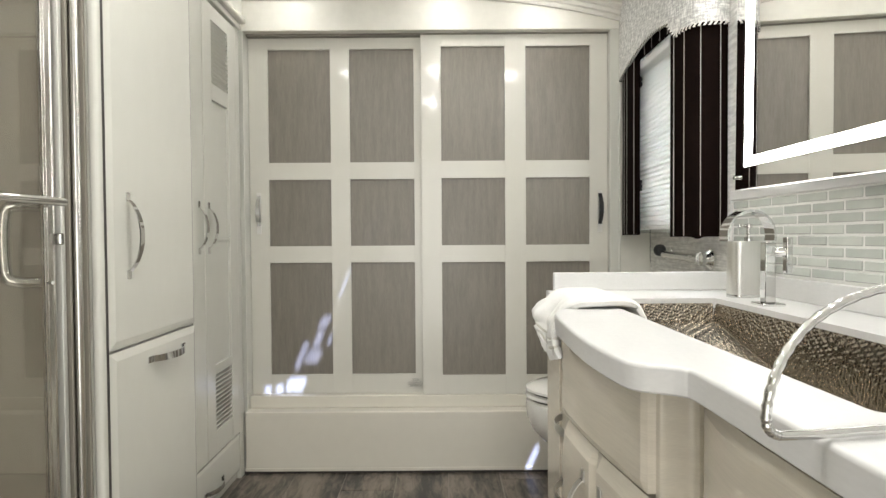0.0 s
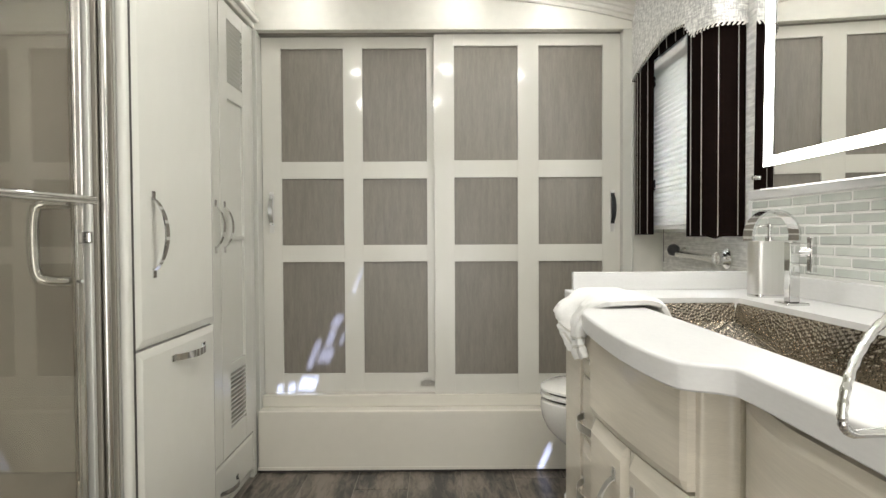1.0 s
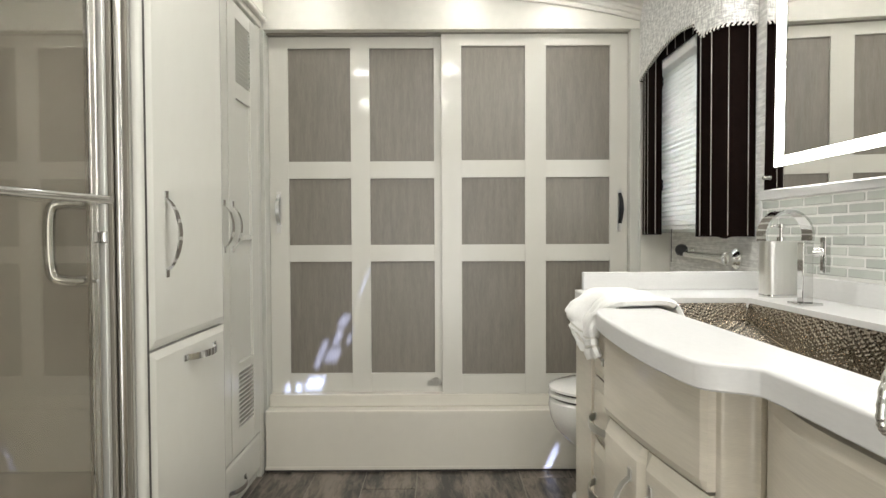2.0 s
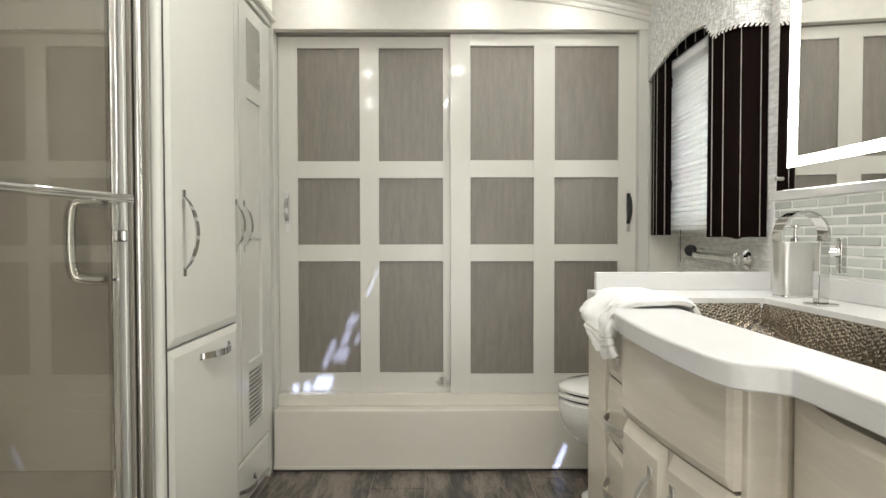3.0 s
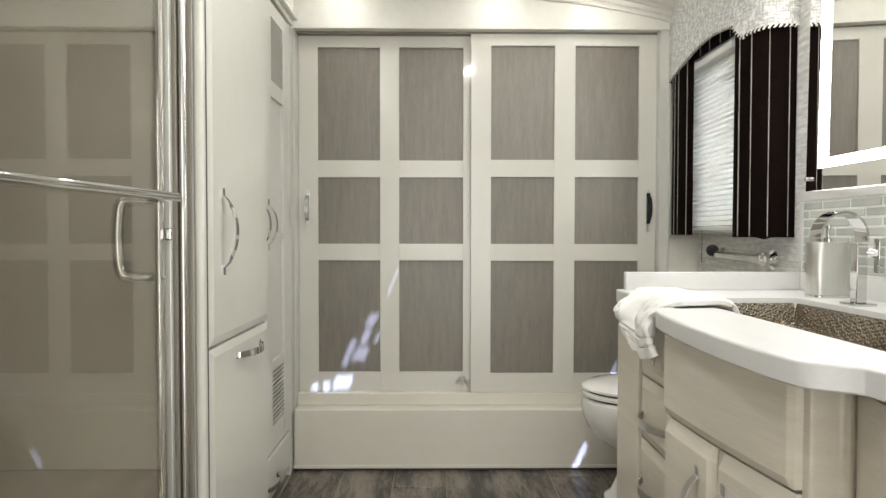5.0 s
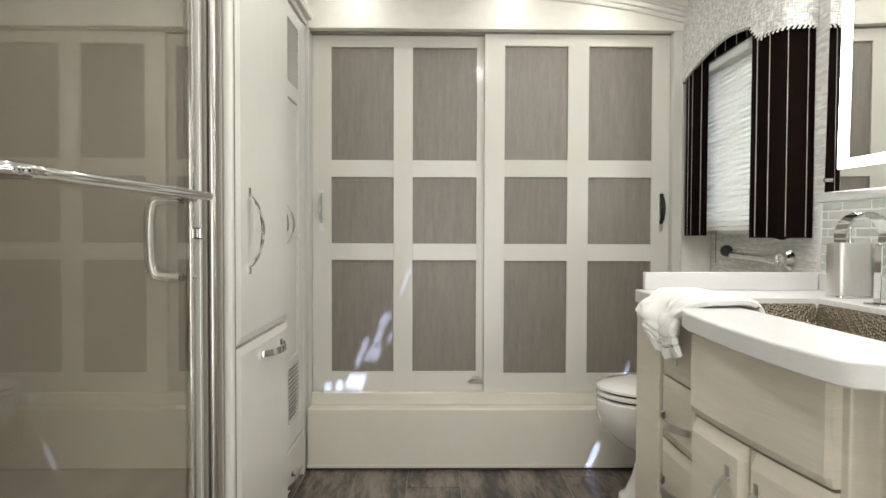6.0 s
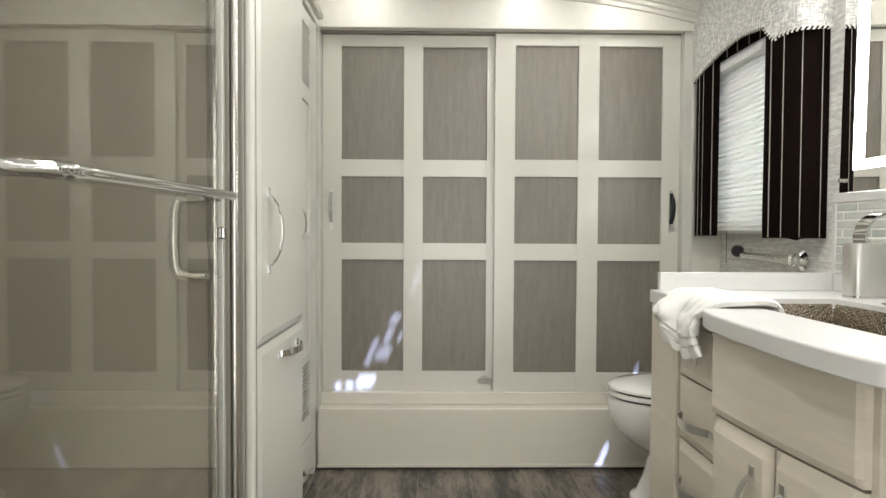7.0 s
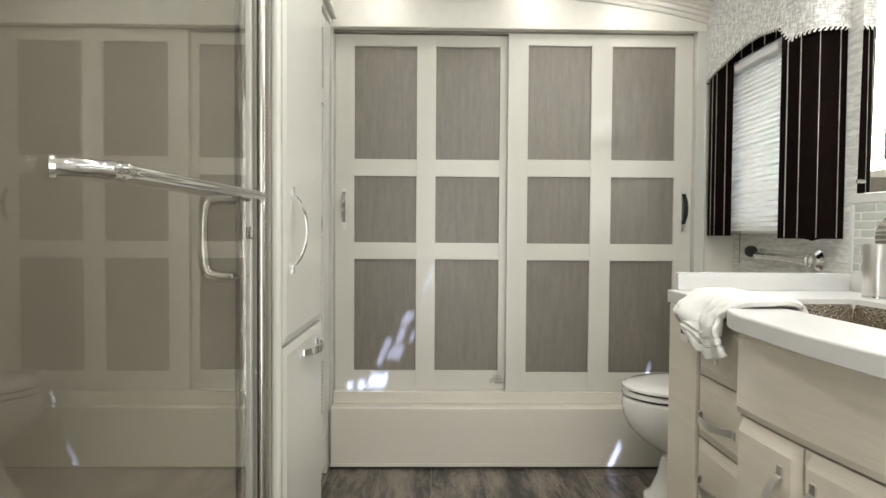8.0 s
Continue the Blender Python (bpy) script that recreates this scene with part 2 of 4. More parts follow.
def add_box(bm, x0, y0, z0, x1, y1, z1, at=(0, 0, 0)):
    v = [bm.verts.new((x - at[0], y - at[1], z - at[2])) for x in (x0, x1) for y in (y0, y1) for z in (z0, z1)]
    for f in ((0, 1, 3, 2), (4, 6, 7, 5), (0, 4, 5, 1), (2, 3, 7, 6), (0, 2, 6, 4), (1, 5, 7, 3)):
        bm.faces.new([v[i] for i in f])


def prism(outline, z0, z1, bev=0.0, at=(0, 0, 0), seg=3):
    """An upright prism over a plan outline."""
    bm = bmesh.new()
    lo = [bm.verts.new((x - at[0], y - at[1], z0 - at[2])) for x, y in outline]
    hi = [bm.verts.new((x - at[0], y - at[1], z1 - at[2])) for x, y in outline]
    n = len(outline)
    for i in range(n):
        bm.faces.new((lo[i], lo[(i + 1) % n], hi[(i + 1) % n], hi[i]))
    a, b = bm.faces.new(hi), bm.faces.new(lo[::-1])
    if bev:
        bmesh.ops.bevel(bm, geom=list({e for f in (a, b) for e in f.edges}), offset=bev, segments=seg, affect="EDGES", profile=0.5)
    return bm


def tube(points, radius, sides=12, closed=False, bm=None):
    """A round tube along points."""
    bm = bm or bmesh.new()
    pts = [Vector(p) for p in points]
    n = len(pts)
    rings = []
    up = None
    for i, p in enumerate(pts):
        d = ((pts[(i + 1) % n] if closed or i < n - 1 else p) - (pts[i - 1] if closed or i else p)).normalized()
        if up is None:
            up = d.orthogonal().normalized()
        up = (up - d * up.dot(d)).normalized()
        side = d.cross(up)
        r = radius[i] if isinstance(radius, (list, tuple)) else radius
        rings.append([bm.verts.new(p + r * (math.cos(a) * up + math.sin(a) * side)) for a in (2 * math.pi * k / sides for k in range(sides))])
    for i in range(n if closed else n - 1):
        a, b = rings[i], rings[(i + 1) % n]
        for k in range(sides):
            bm.faces.new((a[k], a[(k + 1) % sides], b[(k + 1) % sides], b[k]))
    if not closed:
        bm.faces.new(rings[0][::-1])
        bm.faces.new(rings[-1])
    return bm


def lathe(profile, sides=32, bm=None, centre=(0, 0, 0)):
    """A turned form about z; profile: radius and height from bottom to top."""
    bm = bm or bmesh.new()
    c = Vector(centre)
    rings = [[bm.verts.new(c + Vector((r * math.cos(a), r * math.sin(a), z))) for a in (2 * math.pi * k / sides for k in range(sides))] for r, z in profile]
    for a, b in zip(rings, rings[1:]):
        for k in range(sides):
            bm.faces.new((a[k], a[(k + 1) % sides], b[(k + 1) % sides], b[k]))
    bm.faces.new(rings[0][::-1])
    bm.faces.new(rings[-1])
    return bm


def loft(rings, bm=None, caps=True):
    """A skin over closed rings of points, each of the same count."""
    bm = bm or bmesh.new()
    vs = [[bm.verts.new(p) for p in ring] for ring in rings]
    for a, b in zip(vs, vs[1:]):
        for k in range(len(a)):
            bm.faces.new((a[k], a[(k + 1) % len(a)], b[(k + 1) % len(a)], b[k]))
    if caps:
        bm.faces.new(vs[0][::-1])
        bm.faces.new(vs[-1])
    return bm


def smooth_line(pts, n=6):
    """Catmull-Rom points through pts."""
    p = [Vector(q) for q in pts]
    out = []
    for i in range(len(p) - 1):
        a, b, c, d = p[max(i - 1, 0)], p[i], p[i + 1], p[min(i + 2, len(p) - 1)]
        for k in range(n):
            t = k / n
            out.append(0.5 * ((2 * b) + (c - a) * t + (2 * a - 5 * b + 4 * c - d) * t * t + (3 * b - a - 3 * c + d) * t ** 3))
    return out + [p[-1]]


def bow_pull(length=0.19, width=0.016, rise=0.034, tab=0.022):
    """A bowed strap pull: along z, standing out along x, lying on x = 0."""
    bm = bmesh.new()
    h = length / 2
    for s in (-1, 1):
        add_box(bm, 0.0, -width / 2, min(s * (h + tab), s * (h - 0.004)), 0.003, width / 2, max(s * (h + tab), s * (h - 0.004)))
    n, th = 16, 0.0035
    rings = []
    for i in range(n + 1):
        u = -1 + 2 * i / n
        z, x = u * h, 0.002 + rise * (1 - u * u) ** 0.8
        w = width * (0.5 + 0.08 * (1 - u * u))
        rings.append([(x, -w, z), (x, w, z), (x + th, w, z), (x + th, -w, z)])
    return loft(rings, bm)


def pbox(name, c, mat, th, bev=0.002, label="", under=None, seg=2):
    """A box part given in world coordinates, under a thing or one of its parts."""
    return part(name, box(*c, bev, th.location, seg), mat, under or th, label, smooth="edges" if bev else False)


def rel(th, x, y, z, rx=0, ry=0, rz=0):
    l = th.location
    return pose(x - l[0], y - l[1], z - l[2], rx, ry, rz)


def sbox(name, c, mat, label, category, bev=0.0):
    """A piece of the setting."""
    return tagged(link(name, box(*c, bev), mat, smooth="edges" if bev else False), label, category, kind="structure")


# ---- structure ----
WX = 1.0       # inner face of the window wall
SG = -0.88     # plane of the shower door
BACK = -1.3    # wall behind the camera

floor = sbox("floor", (-1.69, -2.195, -0.06, WX, 2.95, -0.0025), JOINT, "grey wood-look vinyl plank floor", "floor")

# arched ceiling panel, 4 mm thick, with unseen slits added to cast the sun streaks
SUN_SLITS = [
    # place on the wardrobe front that an added slit lights: x, y, z, width, height, lean
    (-0.872, 2.87, 0.378, 0.03, 0.03, 0.4),
    (-0.815, 2.87, 0.384, 0.035, 0.036, 0.4),
    (-0.735, 2.87, 0.405, 0.085, 0.062, 0.5),
    (-0.706, 2.88, 0.55, 0.030, 0.14, 0.40),
    (-0.648, 2.88, 0.545, 0.068, 0.07, 0.5),
    (-0.622, 2.88, 0.632, 0.034, 0.085, 0.4),
    (-0.590, 2.88, 0.716, 0.047, 0.062, 0.6),
    (-0.566, 2.88, 0.625, 0.02, 0.05, 0.5),
    (-0.487, 2.872, 0.90, 0.0055, 0.14, 0.42),
    (-0.340, 2.872, 1.22, 0.003, 0.20, 0.45),
    (0.604, 2.84, 0.475, 0.016, 0.09, 0.30),
    (0.552, 2.83, 0.332, 0.016, 0.06, 0.45),
    (0.418, 2.766, 0.058, 0.019, 0.125, 0.45),
]


def slit_at(x, y, z):
    """Where the sun's ray to a place crosses the ceiling, in plan."""
    top = 2.345
    for _ in range(4):
        k = (top - z) / SUN_WAY.z
        cx, cy = x + k * SUN_WAY.x, y + k * SUN_WAY.y
        top = ceiling_z(cx)
    return cx, cy


def ceiling_panel():
    holes = []
    for x, y, z, w, h, lean in SUN_SLITS:
        corners = ((-w / 2 - lean * h / 2, -h / 2), (w / 2 - lean * h / 2, -h / 2), (w / 2 + lean * h / 2, h / 2), (-w / 2 + lean * h / 2, h / 2))
        holes.append([slit_at(x + a, y, z + b) for a, b in corners])
    cuts = [c for c in [-1.75] + [0.09 * i for i in range(13)] + [WX + 0.2] if not any(min(p[0] for p in q) - 0.006 < c < max(p[0] for p in q) + 0.006 for q in holes)]
    bm = bmesh.new()
    for x0, x1 in zip(cuts, cuts[1:]):
        loops = [[(x0, -2.21), (x1, -2.21), (x1, 3.4), (x0, 3.4)]] + [q for q in holes if x0 <= q[0][0] < x1]
        es = []
        for lp in loops:
            v = [bm.verts.new((x, y, ceiling_z(x))) for x, y in lp]
            es += [bm.edges.new((v[i], v[(i + 1) % 4])) for i in range(4)]
        bmesh.ops.triangle_fill(bm, use_beauty=True, use_dissolve=False, edges=es)
    bmesh.ops.remove_doubles(bm, verts=bm.verts, dist=0.0002)
    ext = bmesh.ops.extrude_face_region(bm, geom=bm.faces[:])
    bmesh.ops.translate(bm, verts=[g for g in ext["geom"] if isinstance(g, bmesh.types.BMVert)], vec=(0, 0, 0.004))
    return bm


tagged(link("ceiling", ceiling_panel(), CEILING_WHITE, smooth=True), "white vinyl arched ceiling", "ceiling", kind="structure")

# window wall, with an opening for the window
WY0, WY1, WZ0, WZ1 = 2.27, 2.66, 1.17, 1.88
bm = bmesh.new()
for c in ((WX, -2.195, 0, WX + 0.06, WY0, 2.36), (WX, WY1, 0, WX + 0.06, 3.4, 2.36), (WX, WY0, 0, WX + 0.06, WY1, WZ0), (WX, WY0, WZ1, WX + 0.06, WY1, 2.36)):
    add_box(bm, *c)
tagged(link("wall_east", bm, WALLPAPER), "wall covered in pale grey striated wallcovering", "wall", kind="structure")
# unseen wall behind the camera; its opening is added for the fill lamp
bm = bmesh.new()
for c in ((-1.75, BACK - 0.06, 0, -0.66, BACK, 2.36), (0.46, BACK - 0.06, 0, WX, BACK, 2.36), (-0.66, BACK - 0.06, 2.05, 0.46, BACK, 2.36)):
    add_box(bm, *c)
tagged(link("wall_south", bm, WALL_WHITE), "plain cream wall with an opening added for the fill lamp", "wall", kind="structure")
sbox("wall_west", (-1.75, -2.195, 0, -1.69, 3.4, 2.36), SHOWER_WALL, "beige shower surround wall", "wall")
sbox("wall_north", (-1.75, 3.34, 0, WX, 3.4, 2.36), WALL_WHITE, "plain back wall of the wardrobe", "wall")
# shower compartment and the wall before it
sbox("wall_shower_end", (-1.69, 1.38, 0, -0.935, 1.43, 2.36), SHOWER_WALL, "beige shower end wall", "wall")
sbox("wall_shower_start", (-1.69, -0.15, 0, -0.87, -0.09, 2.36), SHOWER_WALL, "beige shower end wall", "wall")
# unseen floor slab, added to throw light onto the lower shower walls
sbox("bounce_floor", (-1.688, -0.088, 0.001, -0.925, 1.378, 0.06), PALE_BOUNCE, "pale beige unseen shower floor, added to bounce light", "shower floor", 0.01)
sbox("wall_shower_front", (-0.93, BACK, 0, -0.87, -0.15, 2.36), WALL_WHITE, "plain cream wall beside the shower", "wall")

# unseen wall, added to close off the space behind that opening
sbox("wall_rear_close", (-1.75, -2.26, -0.06, WX + 0.06, -2.2, 2.4), WALL_WHITE, "plain unseen wall closing the space behind the opening", "wall")

# wardrobe front: header, jambs and ledge
sbox("wall_header", (-1.10, 2.80, 2.116, WX, 2.86, 2.36), WALL_WHITE, "cream panelled header above the wardrobe doors", "wall", 0.002)
sbox("top_track", (-0.949, 2.842, 2.1062, 0.802, 2.93, 2.1158), TRACK, "grey-brown sliding track above the doors", "track")
sbox("door_jamb", (-0.985, 2.80, 0.0, -0.950, 2.93, 2.115), CREAM, "cream wardrobe door jamb", "trim", 0.002)
sbox("door_jamb", (0.803, 2.80, 0.0, 0.845, 2.93, 2.115), CREAM, "cream wardrobe door jamb", "trim", 0.002)
sbox("wall_return", (0.846, 2.812, 0.0, WX, 2.87, 2.115), WALL_WHITE, "narrow cream wall beside the wardrobe", "wall")
sbox("trim_strip", (0.843, 2.796, 0.30, 0.853, 2.812, 2.115), CREAM, "narrow cream trim strip", "trim", 0.002)

base = thing("wardrobe_base", (-0.06, 2.80, 0), "cream wooden wardrobe plinth with a rounded ledge", "plinth")
pbox("front_panel", (-0.953, 2.766, 0.012, 0.995, 2.93, 0.2965), PLINTH_CREAM, base, 0.007, seg=4)
pbox("bottom_track", (-0.949, 2.83, 0.297, 0.802, 2.93, 0.357), PLINTH_CREAM, base, 0.004)
pbox("base_strip", (-0.953, 2.7625, 0.0125, 0.995, 2.7655, 0.028), PLINTH_CREAM, base, 0.001)
# shade below the plinth, painted as a dark strip
pbox("toe_shade", (-0.953, 2.772, 0.0, 0.995, 2.85, 0.011), SHADOW_GAP, base, 0)

sbox("soffit", (-1.69, 1.977, 2.1605, -0.952, 2.80, 2.36), WALL_WHITE, "cream soffit above the louvred cabinet", "soffit")
sbox("soffit", (-1.69, 1.432, 2.2005, -0.87, 1.9765, 2.36), WALL_WHITE, "cream soffit above the tall cabinet", "soffit")

# crown moulding that follows the arch on the wardrobe wall
prof = [(2.80, -0.085), (2.790, -0.085), (2.786, -0.075), (2.786, -0.066), (2.778, -0.06), (2.774, -0.045), (2.766, -0.04), (2.764, -0.028), (2.752, -0.022), (2.746, -0.006), (2.746, 0.01), (2.80, 0.01)]
rings = [[(x, y, ceiling_z(x) + z) for y, z in prof] for x in [-0.95 + i * 1.95 / 30 for i in range(31)]]
tagged(link("crown_moulding", loft(rings), TRIM), "stepped cream crown moulding along the arched ceiling", "moulding", kind="structure")


# ---- wardrobe doors ----
ROWS_Z = [(0.452, 1.006), (1.088, 1.415), (1.498, 2.050)]


def sliding_door(x0, x1, cols, y, handle_x, label, dark):
    th = thing("sliding_door", ((x0 + x1) / 2, y + 0.015, 0.358), label, "sliding door", "wardrobe doors")
    z0, z1 = 0.358, 2.105
    edges = [x0] + [v for c in cols for v in c] + [x1]
    for a, b in zip(edges[::2], edges[1::2]):
        pbox("stile", (a, y, z0, b, y + 0.03, z1), DOOR_CREAM, th, 0.0008)
    zs = [z0] + [v for c in ROWS_Z for v in c] + [z1]
    for a, b in cols:
        for c, d in zip(zs[::2], zs[1::2]):
            pbox("rail", (a, y + 0.0002, c, b, y + 0.029, d), DOOR_CREAM, th, 0)
        for c, d in ROWS_Z:
            pbox("panel", (a - 0.004, y + 0.011, c - 0.004, b + 0.004, y + 0.02, d + 0.004), GREY_WOOD, th, 0, "grey-brown oak grain panel")
    pl = pbox("handle_plate", (handle_x - 0.011, y - 0.003, 1.148, handle_x + 0.011, y, 1.352), SATIN, th, 0.001, "satin nickel back plate")
    hd = part("handle", bow_pull(0.125, 0.018, 0.024, 0.012), RUBBER if dark else CHROME, th, "black bowed pull" if dark else "chrome bowed pull", True, rel(th, handle_x, y - 0.003, 1.262, 0, 0, -90))
    return th


sliding_door(-0.948, -0.098, [(-0.855, -0.549), (-0.455, -0.140)], 2.872, -0.905, "cream sliding wardrobe door with grey oak panels and chrome pull", False)
sliding_door(-0.104, 0.801, [(-0.006, 0.303), (0.404, 0.715)], 2.838, 0.764, "cream sliding wardrobe door with grey oak panels and black pull", True)
guide = thing("door_guide", (-0.14, 2.867, 0.392), "small clear plastic bumper on the sliding door", "door guide")
pbox("block", (-0.178, 2.862, 0.392, -0.106, 2.8715, 0.412), ACRYLIC, guide, 0.002)
pbox("screw_plate", (-0.160, 2.862, 0.413, -0.124, 2.8715, 0.428), ACRYLIC, guide, 0.002)

# ---- tall cabinet ----
TX = -0.837
tall = thing("tall_cabinet", (-1.1, 1.73, 0), "tall glossy cream cabinet with chrome bow pulls", "cabinet")
pbox("body", (-1.5, 1.4355, 0.0, TX - 0.025, 1.975, 2.16), CREAM, tall, 0.003)
pbox("post", (TX - 0.0245, 1.4312, 0.0, TX - 0.001, 1.461, 2.16), CREAM, tall, 0.0105, seg=6)
# shade between post and doors, painted as a dark strip
pbox("reveal", (TX - 0.021, 1.4615, 0.0, TX - 0.006, 1.473, 2.16), SHADOW_GAP, tall, 0, "strip painted dark as the shade in the gap beside the doors")
pbox("crown", (-1.5, 1.432, 2.161, TX + 0.02, 1.985, 2.20), TRIM, tall, 0.006)


def slab_door(name, c, th, bev=0.014):
    """A slab front facing +x with a broad chamfer round its face."""
    x0, y0, z0, x1, y1, z1 = c
    l = th.location
    rings = []
    for x, i in ((x0, 0), (x1 - bev * 0.35, 0), (x1 - 0.001, bev), (x1, bev + 0.003)):
        rings.append([(x - l[0], y - l[1], z - l[2]) for y, z in ((y0 + i, z0 + i), (y1 - i, z0 + i), (y1 - i, z1 - i), (y0 + i, z1 - i))])
    return part(name, loft(rings), CREAM, th)


d1 = slab_door("door", (TX - 0.021, 1.474, 0.846, TX, 1.972, 2.155), tall, 0.018)
part("handle", bow_pull(0.19, 0.017, 0.034, 0.02), CHROME, d1, "chrome bow pull", True, rel(tall, TX, 1.561, 1.139))
d2 = slab_door("door", (TX - 0.021, 1.474, 0.09, TX, 1.972, 0.838), tall, 0.018)
part("handle", bow_pull(0.185, 0.018, 0.034), CHROME, d2, "chrome bow pull", True, rel(tall, TX, 1.766, 0.787, 90))

# ---- louvred cabinet ----
LX = -0.957
louv = thing("louvred_cabinet", (-1.2, 2.34, 0), "cream tall cabinet with louvred doors and a low drawer", "cabinet")
pbox("body", (-1.5, 1.977, 0.0, LX - 0.022, 2.768, 2.16), CREAM, louv, 0.002)
pbox("stile", (LX - 0.021, 2.716, 0.0, LX - 0.001, 2.766, 2.16), CREAM, louv, 0.002)
pbox("crown", (LX - 0.021, 1.977, 2.11, LX + 0.012, 2.768, 2.135), TRIM, louv, 0.006)
pbox("crown_cap", (LX - 0.021, 1.977, 2.136, LX + 0.035, 2.768, 2.16), TRIM, louv, 0.008)


def louvre_door(y0, y1, hy, side=0.09):
    x0, x1 = LX - 0.021, LX
    z0, z1 = 0.222, 2.10
    a, b = y0 + side, y1 - side
    d = pbox("door", (x0, y0, z0, x0 + 0.006, y1, z1), CREAM, louv, 0)
    for c, e in ((y0, a), (b, y1)):
        pbox("stile", (x0 + 0.006, c, z0, x1, e, z1), CREAM, louv, 0.002, under=d)
    for c, e in ((z0, 0.322), (0.562, 0.60), (1.118, 1.135), (1.708, 1.775), (2.038, z1)):
        pbox("rail", (x0 + 0.006, a, c, x1 - 0.0008, b, e), CREAM, louv, 0.002, under=d)
    for c, e in ((0.60, 1.118), (1.135, 1.708)):
        pbox("panel", (x0 + 0.006, a, c, x1 - 0.012, b, e), CREAM, louv, 0, under=d)
    for c, e in ((0.322, 0.562), (1.775, 2.038)):
        # closed backing; its darker colour paints the shade behind the slats
        pbox("louvre_back", (x0 + 0.0062, a, c, x0 + 0.0075, b, e), VENT_SHADE, louv, 0, "backing painted darker for the shade behind the slats", under=d)
        n = round((e - c) / 0.0185)
        for i in range(n):
            z = c + (i + 0.5) * (e - c) / n
            bm = box(-0.0100 if c < 1 else -0.0080, a - y0, -0.0018, 0.0100 if c < 1 else 0.0080, b - y0, 0.0018, 0)
            part("slat", bm, CREAM, d, "", False, rel(louv, x0 + 0.0138, y0, z, 0, -55 if c < 1 else -36, 0))
    part("handle", bow_pull(0.165, 0.017, 0.032), CHROME, d, "chrome bow pull", True, rel(louv, LX, hy, 1.172))


louvre_door(1.98, 2.342, 2.292, 0.115)
louvre_door(2.347, 2.713, 2.386)
dw = slab_door("drawer", (LX - 0.021, 1.98, 0.045, LX, 2.713, 0.214), louv, 0.01)
part("handle", bow_pull(0.16, 0.017, 0.03), CHROME, dw, "chrome bow pull", True, rel(louv, LX, 2.40, 0.10, 90))

# ---- shower door ----
shower = thing("shower_enclosure", (SG, 0.7, 0), "framed glass shower door with polished metal posts and towel bar", "shower door")
pbox("glass", (SG - 0.004, -0.05, 0.09, SG + 0.004, 1.294, 2.02), GLASS, shower, 0, "clear tinted shower glass").visible_shadow = False
pbox("glass_edge", (SG - 0.026, 1.316, 0.09, SG - 0.012, 1.328, 2.02), ALUM, shower, 0.004, "polished edge strip")
pbox("glass_edge", (SG - 0.030, 1.332, 0.09, SG - 0.016, 1.352, 2.02), ALUM, shower, 0.003)
pbox("glass_edge", (SG - 0.032, 1.356, 0.09, SG - 0.019, 1.368, 2.02), ALUM, shower, 0.005, "bright rounded edge strip")
pbox("stile", (SG - 0.042, 1.372, 0.09, SG - 0.0095, 1.386, 2.02), PALE_STRIP, shower, 0.002, "pale satin closing strip")
pbox("seal", (SG - 0.03, 1.390, 0.0, SG - 0.003, 1.398, 2.06), SEAL, shower, 0.001, "dark rubber seal")
part("corner_post", tube([(0, 0, 0), (0, 0, 2.08)], 0.0108, 20), ALUM, shower, "round polished post", True, rel(shower, SG + 0.0035, 1.410, 0))
pbox("jamb", (SG - 0.03, 1.4215, 0.0, SG + 0.0178, 1.4305, 2.08), SEAL, shower, 0.001, "dark taupe channel")
pbox("header", (SG - 0.03, -0.05, 2.03, SG + 0.03, 1.37, 2.08), ALUM, shower, 0.006)
pbox("sill", (SG - 0.04, -0.05, 0.0, SG + 0.035, 1.37, 0.085), ALUM, shower, 0.008)
pbox("hinge_post", (SG - 0.03, -0.088, 0.0, SG + 0.03, -0.052, 2.08), ALUM, shower, 0.006)
zb = 1.2145
bar_line = smooth_line([(SG + 0.034, 1.315, zb), (SG + 0.034, 1.1, zb - 0.002), (SG + 0.034, 0.9, zb - 0.005), (SG + 0.034, 0.76, zb - 0.007), (SG + 0.031, 0.70, zb - 0.009), (SG + 0.018, 0.66, zb - 0.011), (SG + 0.004, 0.645, zb - 0.012)], 6)
bar = part("towel_bar", tube(bar_line, [0.0095] * 18 + [0.0097, 0.0110, 0.0125, 0.0112, 0.0116, 0.0122, 0.012] + [0.0105] * (len(bar_line) - 25), 16), CHROME, shower, "polished chrome bar", True, rel(shower, 0, 0, 0))
part("bar_post", tube([(SG + 0.004, 1.295, zb), (SG + 0.012, 1.295, zb), (SG + 0.013, 1.295, zb), (SG + 0.034, 1.295, zb)], [0.014, 0.014, 0.008, 0.008], 14), CHROME, bar, "", True)
part("bar_flange", tube([(SG + 0.004, 0.645, zb - 0.012), (SG + 0.009, 0.648, zb - 0.012)], 0.0135, 18), CHROME, bar, "", True)
hx = -0.977
grip = smooth_line([(-0.922, 1.343, zb - 0.008), (hx + 0.022, 1.318, zb - 0.008), (hx, 1.305, zb - 0.028), (hx, 1.305, 1.06), (hx + 0.02, 1.316, 1.036), (-0.922, 1.343, 1.033)], 6)
for z in (zb - 0.008, 1.033):
    part("handle_post", tube([(-0.93, 1.3385, z), (-0.923, 1.343, z), (-0.9225, 1.343, z), (SG - 0.004, 1.33, z)], [0.0105, 0.0105, 0.004, 0.004], 12), CHROME, shower, "", True, rel(shower, 0, 0, 0))
part("grab_handle", tube(grip, 0.0126, 16), CHROME, shower, "polished chrome inner handle", True, rel(shower, 0, 0, 0))
